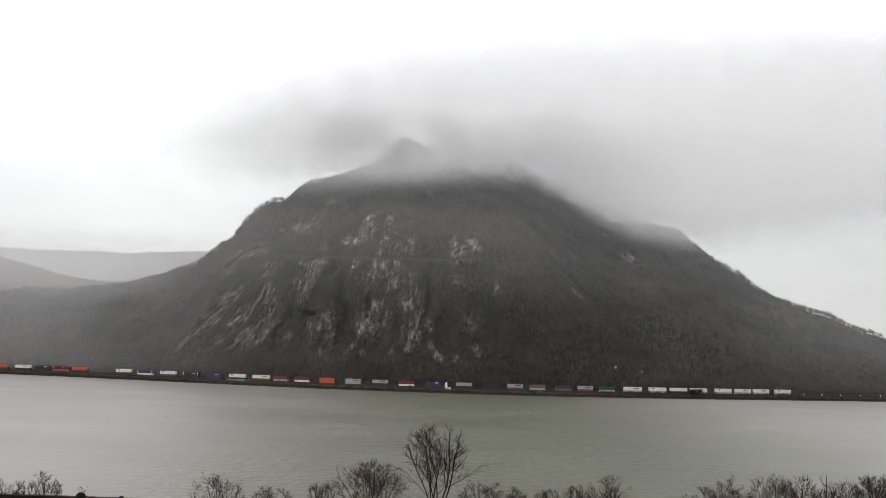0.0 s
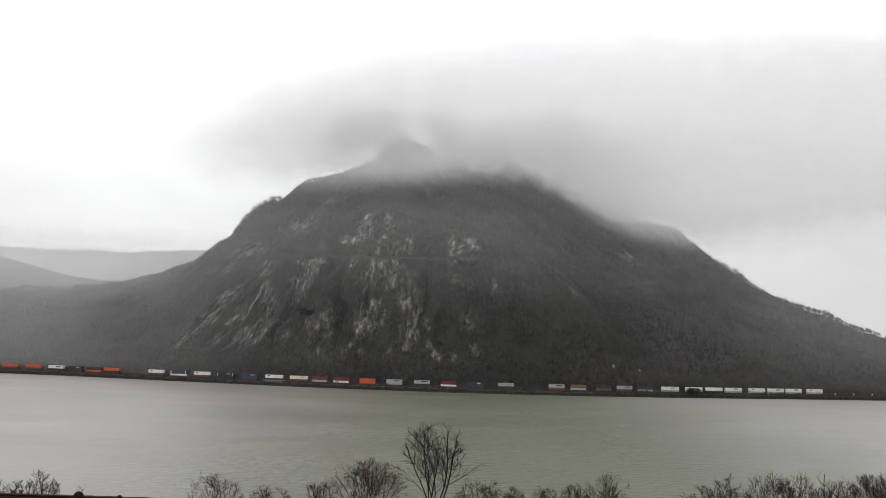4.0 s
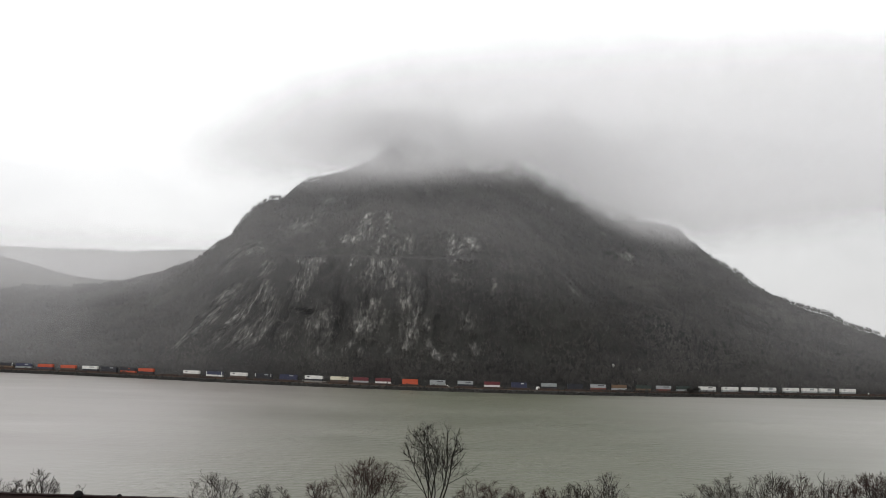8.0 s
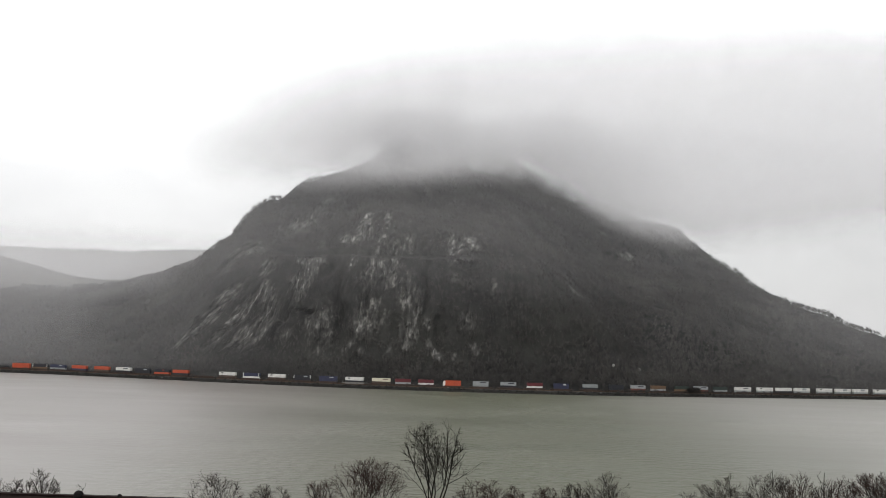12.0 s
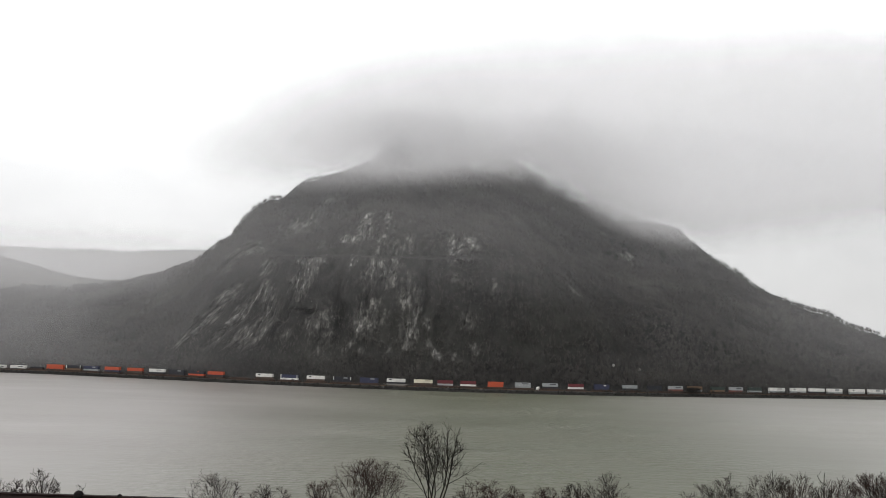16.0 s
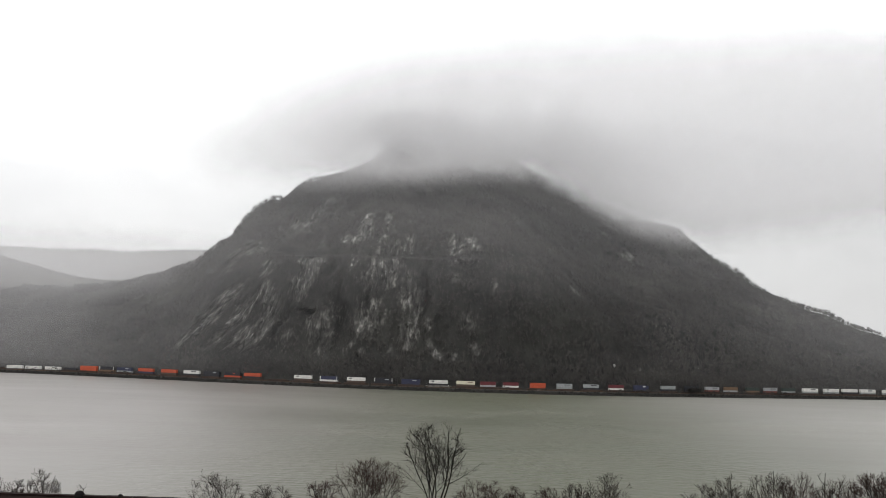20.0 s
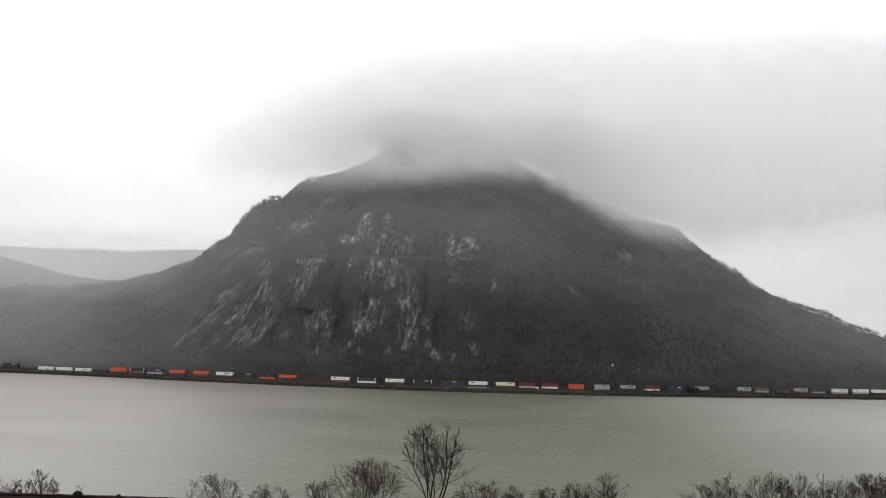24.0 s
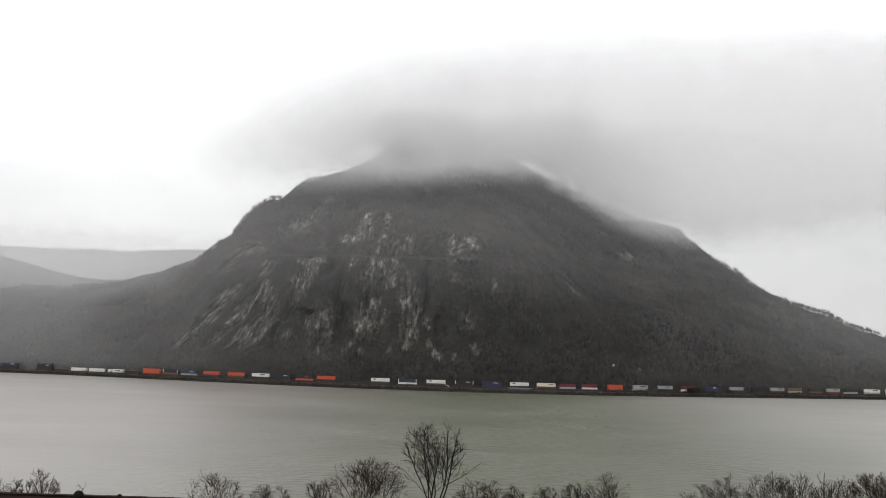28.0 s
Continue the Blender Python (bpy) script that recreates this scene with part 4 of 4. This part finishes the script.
pitch = math.degrees(math.atan2(RIDGE - EAVE, DEEP))
run = math.hypot(RIDGE - EAVE, DEEP)
course = small_mesh(("shingle_course",), mat_shingle, lambda bm: box(bm, -HALF, HALF, -0.27, 0.27, -0.02, 0.03, 0.008))
for sy in (-1, 1):
    rows_n = int(run / 0.46)
    for k in range(rows_n + 1):
        d = k * 0.46 + 0.2
        shared("shingle_course", course, house, "", pose(0, sy * DEEP * (1 - d / run), EAVE + (RIDGE - EAVE) * d / run - 0.02, -sy * (pitch - 4.5), 0, 0))
bm = bmesh.new()
for k in range(50):
    x = -HALF + (k + 0.5) * 2 * HALF / 50
    box(bm, x - HALF / 50 - 0.03, x + HALF / 50, -0.15, 0.15, RIDGE - 0.05, RIDGE + 0.03 - 0.01 * (k % 2), 0.01)
part("ridge_cap", bm, mat_shingle, house)
for vx, rad, tall in ((7.9, 0.22, 0.2), (9.75, 0.11, 0.1)):
    bm = bmesh.new()
    cyl(bm, (vx, -0.05, RIDGE - 0.25), (0, 0, 1), rad * 0.7, 0.3, 16)
    vent = part("roof_vent", bm, mat_vent, house, "dark domed metal roof vent")
    bm = bmesh.new()
    bmesh.ops.create_uvsphere(bm, u_segments=20, v_segments=10, radius=rad, matrix=Matrix.Translation((vx, -0.05, RIDGE + 0.03)) @ Matrix.Diagonal((1, 1, tall / rad, 1)))
    part("dome", bm, mat_vent, vent)
    bm = bmesh.new()
    for k in range(14):
        a = 6.28 * k / 14
        cyl(bm, (vx + rad * 0.98 * math.cos(a), -0.05 + rad * 0.98 * math.sin(a), RIDGE - 0.02), (-math.cos(a) * 0.7, -math.sin(a) * 0.7, 1), 0.018, tall * 0.9, 5)
    part("fins", bm, mat_vent, vent)

# ---- low cloud and mist ----
clouds = []


def cloud(y, material, drift, z0, z1, x0, x1, seed, label, bend=False, hang=0.0):
    a, b = np.meshgrid(np.linspace(x0, x1, 70), np.linspace(0, 1, 24), indexing="ij")
    low = z0 - hang * steps(a, -110, 60) + 0.5 * hang * (1 - steps(a, -250, -190))
    b = low + (z1 - low) * b
    d = shore_y(a) + 13.5 if bend else 14 * layered(a / 260, b / 160, 3, seed)
    ob = tagged(new("cloud", mesh_from("cloud", np.stack([a.ravel(), d.ravel(), b.ravel()], 1), grid_faces(70, 24), material, True)), label, "cloud", kind="stuff")
    ob.matrix_basis = pose(0, y, 0)
    clouds.append((ob, y, drift))


CAP = "ragged low cloud drifting across the mountain top"
MIST = "thin mist lying along the foot of the side valley"
UNDERSIDE = ((-420, 238), (-300, 234), (-228, 215), (-160, 214), (-110, 218), (-40, 224), (36, 232), (90, 233), (124, 216), (160, 192), (200, 175), (277, 166), (359, 178), (470, 202))
KNOB = (-44, 236, 26)  # a gap in the cloud round the summit knob: x, height, reach
cloud(0, cloud_material("haze_front", 40, 150, 0.125, 0.01, left=(-190, 0.24), top=(165, 225), scale=0.006, ragged=10, seed=9.0, foot=(-60, 60), east=(260, 0.17)),
      0.3, -3, 228, -900, 900, 80, "thin rain haze before the mountain face", bend=True)
for k, (y, z0, z1, dense) in enumerate(((840, 40, 105, 0.15), (980, 60, 114, 0.22))):
    cloud(y, cloud_material("flank_mist", z0, z1, dense, 0.0, top=(114 + 8 * k, 156 + 10 * k), scale=0.007, ragged=9, seed=29.0 + 17 * k, right=(-400 + 12 * k, -225)),
          0.6, -3, 158 + 10 * k, -1000, -212, 79 - k, MIST)
for k in range(6):
    cloud(902 + 14 * k, cloud_material("cloud_layer", -42 + 6 * k, 0 + 6 * k, 0.33, 0.0, top=(236 + 7 * k, 362 + 12 * k), scale=0.0098 - 0.0008 * k, ragged=9 + 2 * k, seed=3.0 + 38 * k,
                                       fade=(-385 + 16 * k, -40 + 16 * k), hole=KNOB, base=UNDERSIDE, slant=0.09),
          0.3 + 0.08 * k, 172, 640, -420, 1000, 90 + k, CAP, hang=38)
cloud(992, cloud_material("cloud_scud", 210, 262, 0.3, 0.0, top=(275, 390), scale=0.009, ragged=34, seed=210.0, right=(18, 52), fade=(-290, 0), slant=0.2),
      9.0, 200, 560, -420, 80, 95, "low scud blown in over the summit")


def drops(count, seed, plug=False):
    """The thickest of the cloud as a drift of small pale flecks: densest over the crest, thinning out upwards and to both sides,
    with a gap round the summit knob; or the puff that closes this gap."""
    r = np.random.RandomState(seed)
    if plug:
        x, z = r.uniform(-120, 25, count), r.uniform(206, 310, count)
    else:
        x, z = r.uniform(-190, 330, count), r.uniform(180, 346, count)
    y = r.uniform(-8, 8, count)
    wisp = 24 * layered(x / 45, z / 30, 4, 7)
    gap = ((x + 48) / 36) ** 2 + ((z - 258) / 33) ** 2 + 0.03 * wisp
    if plug:
        dense = 0.8 * (1 - steps(gap, 0.3, 2.6)) * steps(z + wisp, 222, 260)
    else:
        dense = steps(z + wisp + 0.44 * np.clip(x - 60, 0, 200), 222, 262) * (1 - steps(z - 0.04 * x + 1.6 * wisp, 250, 342)) ** 1.2
        dense = dense * steps(x + 1.5 * wisp, -190, -30) * (1 - steps(x + 1.5 * wisp, 130, 330)) * (0.1 + 0.9 * steps(gap, 0.3, 1.7))
    keep = r.uniform(0, 1, count) < dense
    x, y, z, size = x[keep], y[keep], z[keep], 0.13 + 0.13 * dense[keep]
    n = len(x)
    a = r.uniform(0, 6.28, n)
    lean = r.normal(0, 0.45, (n, 3))
    v = np.empty((n, 3, 3))
    for k in range(3):
        c, s_ = np.cos(a + 2.094 * k) * size, np.sin(a + 2.094 * k) * size
        v[:, k] = np.stack([x + c, y + c * lean[:, 0] + s_ * lean[:, 1], z + s_], 1)
    return mesh_from("cloud", v.reshape(-1, 3), np.arange(n * 3).reshape(-1, 3), mat_drops)


mat_drops, ns, ls, b, out = nodes_of("cloud_drops")
ns.remove(b)
both = ns.new("ShaderNodeMixShader")
ls.new(add(ns, "ShaderNodeBsdfDiffuse", Color=(0.95, 0.95, 0.96, 1)).outputs[0], both.inputs[1])
ls.new(add(ns, "ShaderNodeBsdfTranslucent", Color=(0.95, 0.95, 0.96, 1)).outputs[0], both.inputs[2])
ls.new(both.outputs[0], out.inputs[0])
ob = tagged(new("cloud", drops(2900000, 33)), "dense core of the cloud that hides the summit", "cloud", kind="stuff")
clouds.append((ob, 1012, 0.4))
puff = tagged(new("cloud", drops(480000, 34, plug=True)), "puff of cloud drifting over the summit knob", "cloud", kind="stuff")
cloud(1400, cloud_material("valley_mist", 600, 700, 0.06, 0.06, top=(122, 190), scale=0.004, ragged=16, seed=130.0, right=(-440, -220)), 1.0, -5, 202, -1500, -212, 130, MIST)
for k in range(3):
    cloud(2500 + 120 * k, cloud_material("valley_mist_far", 900, 950, 0.18, 0.18, top=(266 + 8 * k, 345 + 10 * k), scale=0.003, ragged=14, seed=201.0 + 40 * k, right=(-700, -300)),
          1.0 + 0.3 * k, -5, 358 + 10 * k, -2400, -280, 87 + k, "pale mist in front of the far ridge")


# ---- what moves ----
def motions():
    for car, s in train:
        walk(car, [(t, on_track(s + 8.8608 * t - 0.01445 * t * t)) for t in range(0, 29, 2)])
    for ob, y, drift in clouds:
        walk(ob, [(t, pose(drift * (t - 14.0), y, 0)) for t in (0.0, 14.0, 28.0)])
    walk(puff, [(t, pose(x, 1004, 0)) for t, x in ((0.0, -58.0), (2.0, -50.0), (4.5, -34.0), (7.0, -14.0), (9.5, -4.0), (14.0, 0.0), (28.0, 6.0))])
    walk(river, [(t, pose(0.5 * t, -0.25 * t, 0)) for t in (0.0, 14.0, 28.0)])


motions()
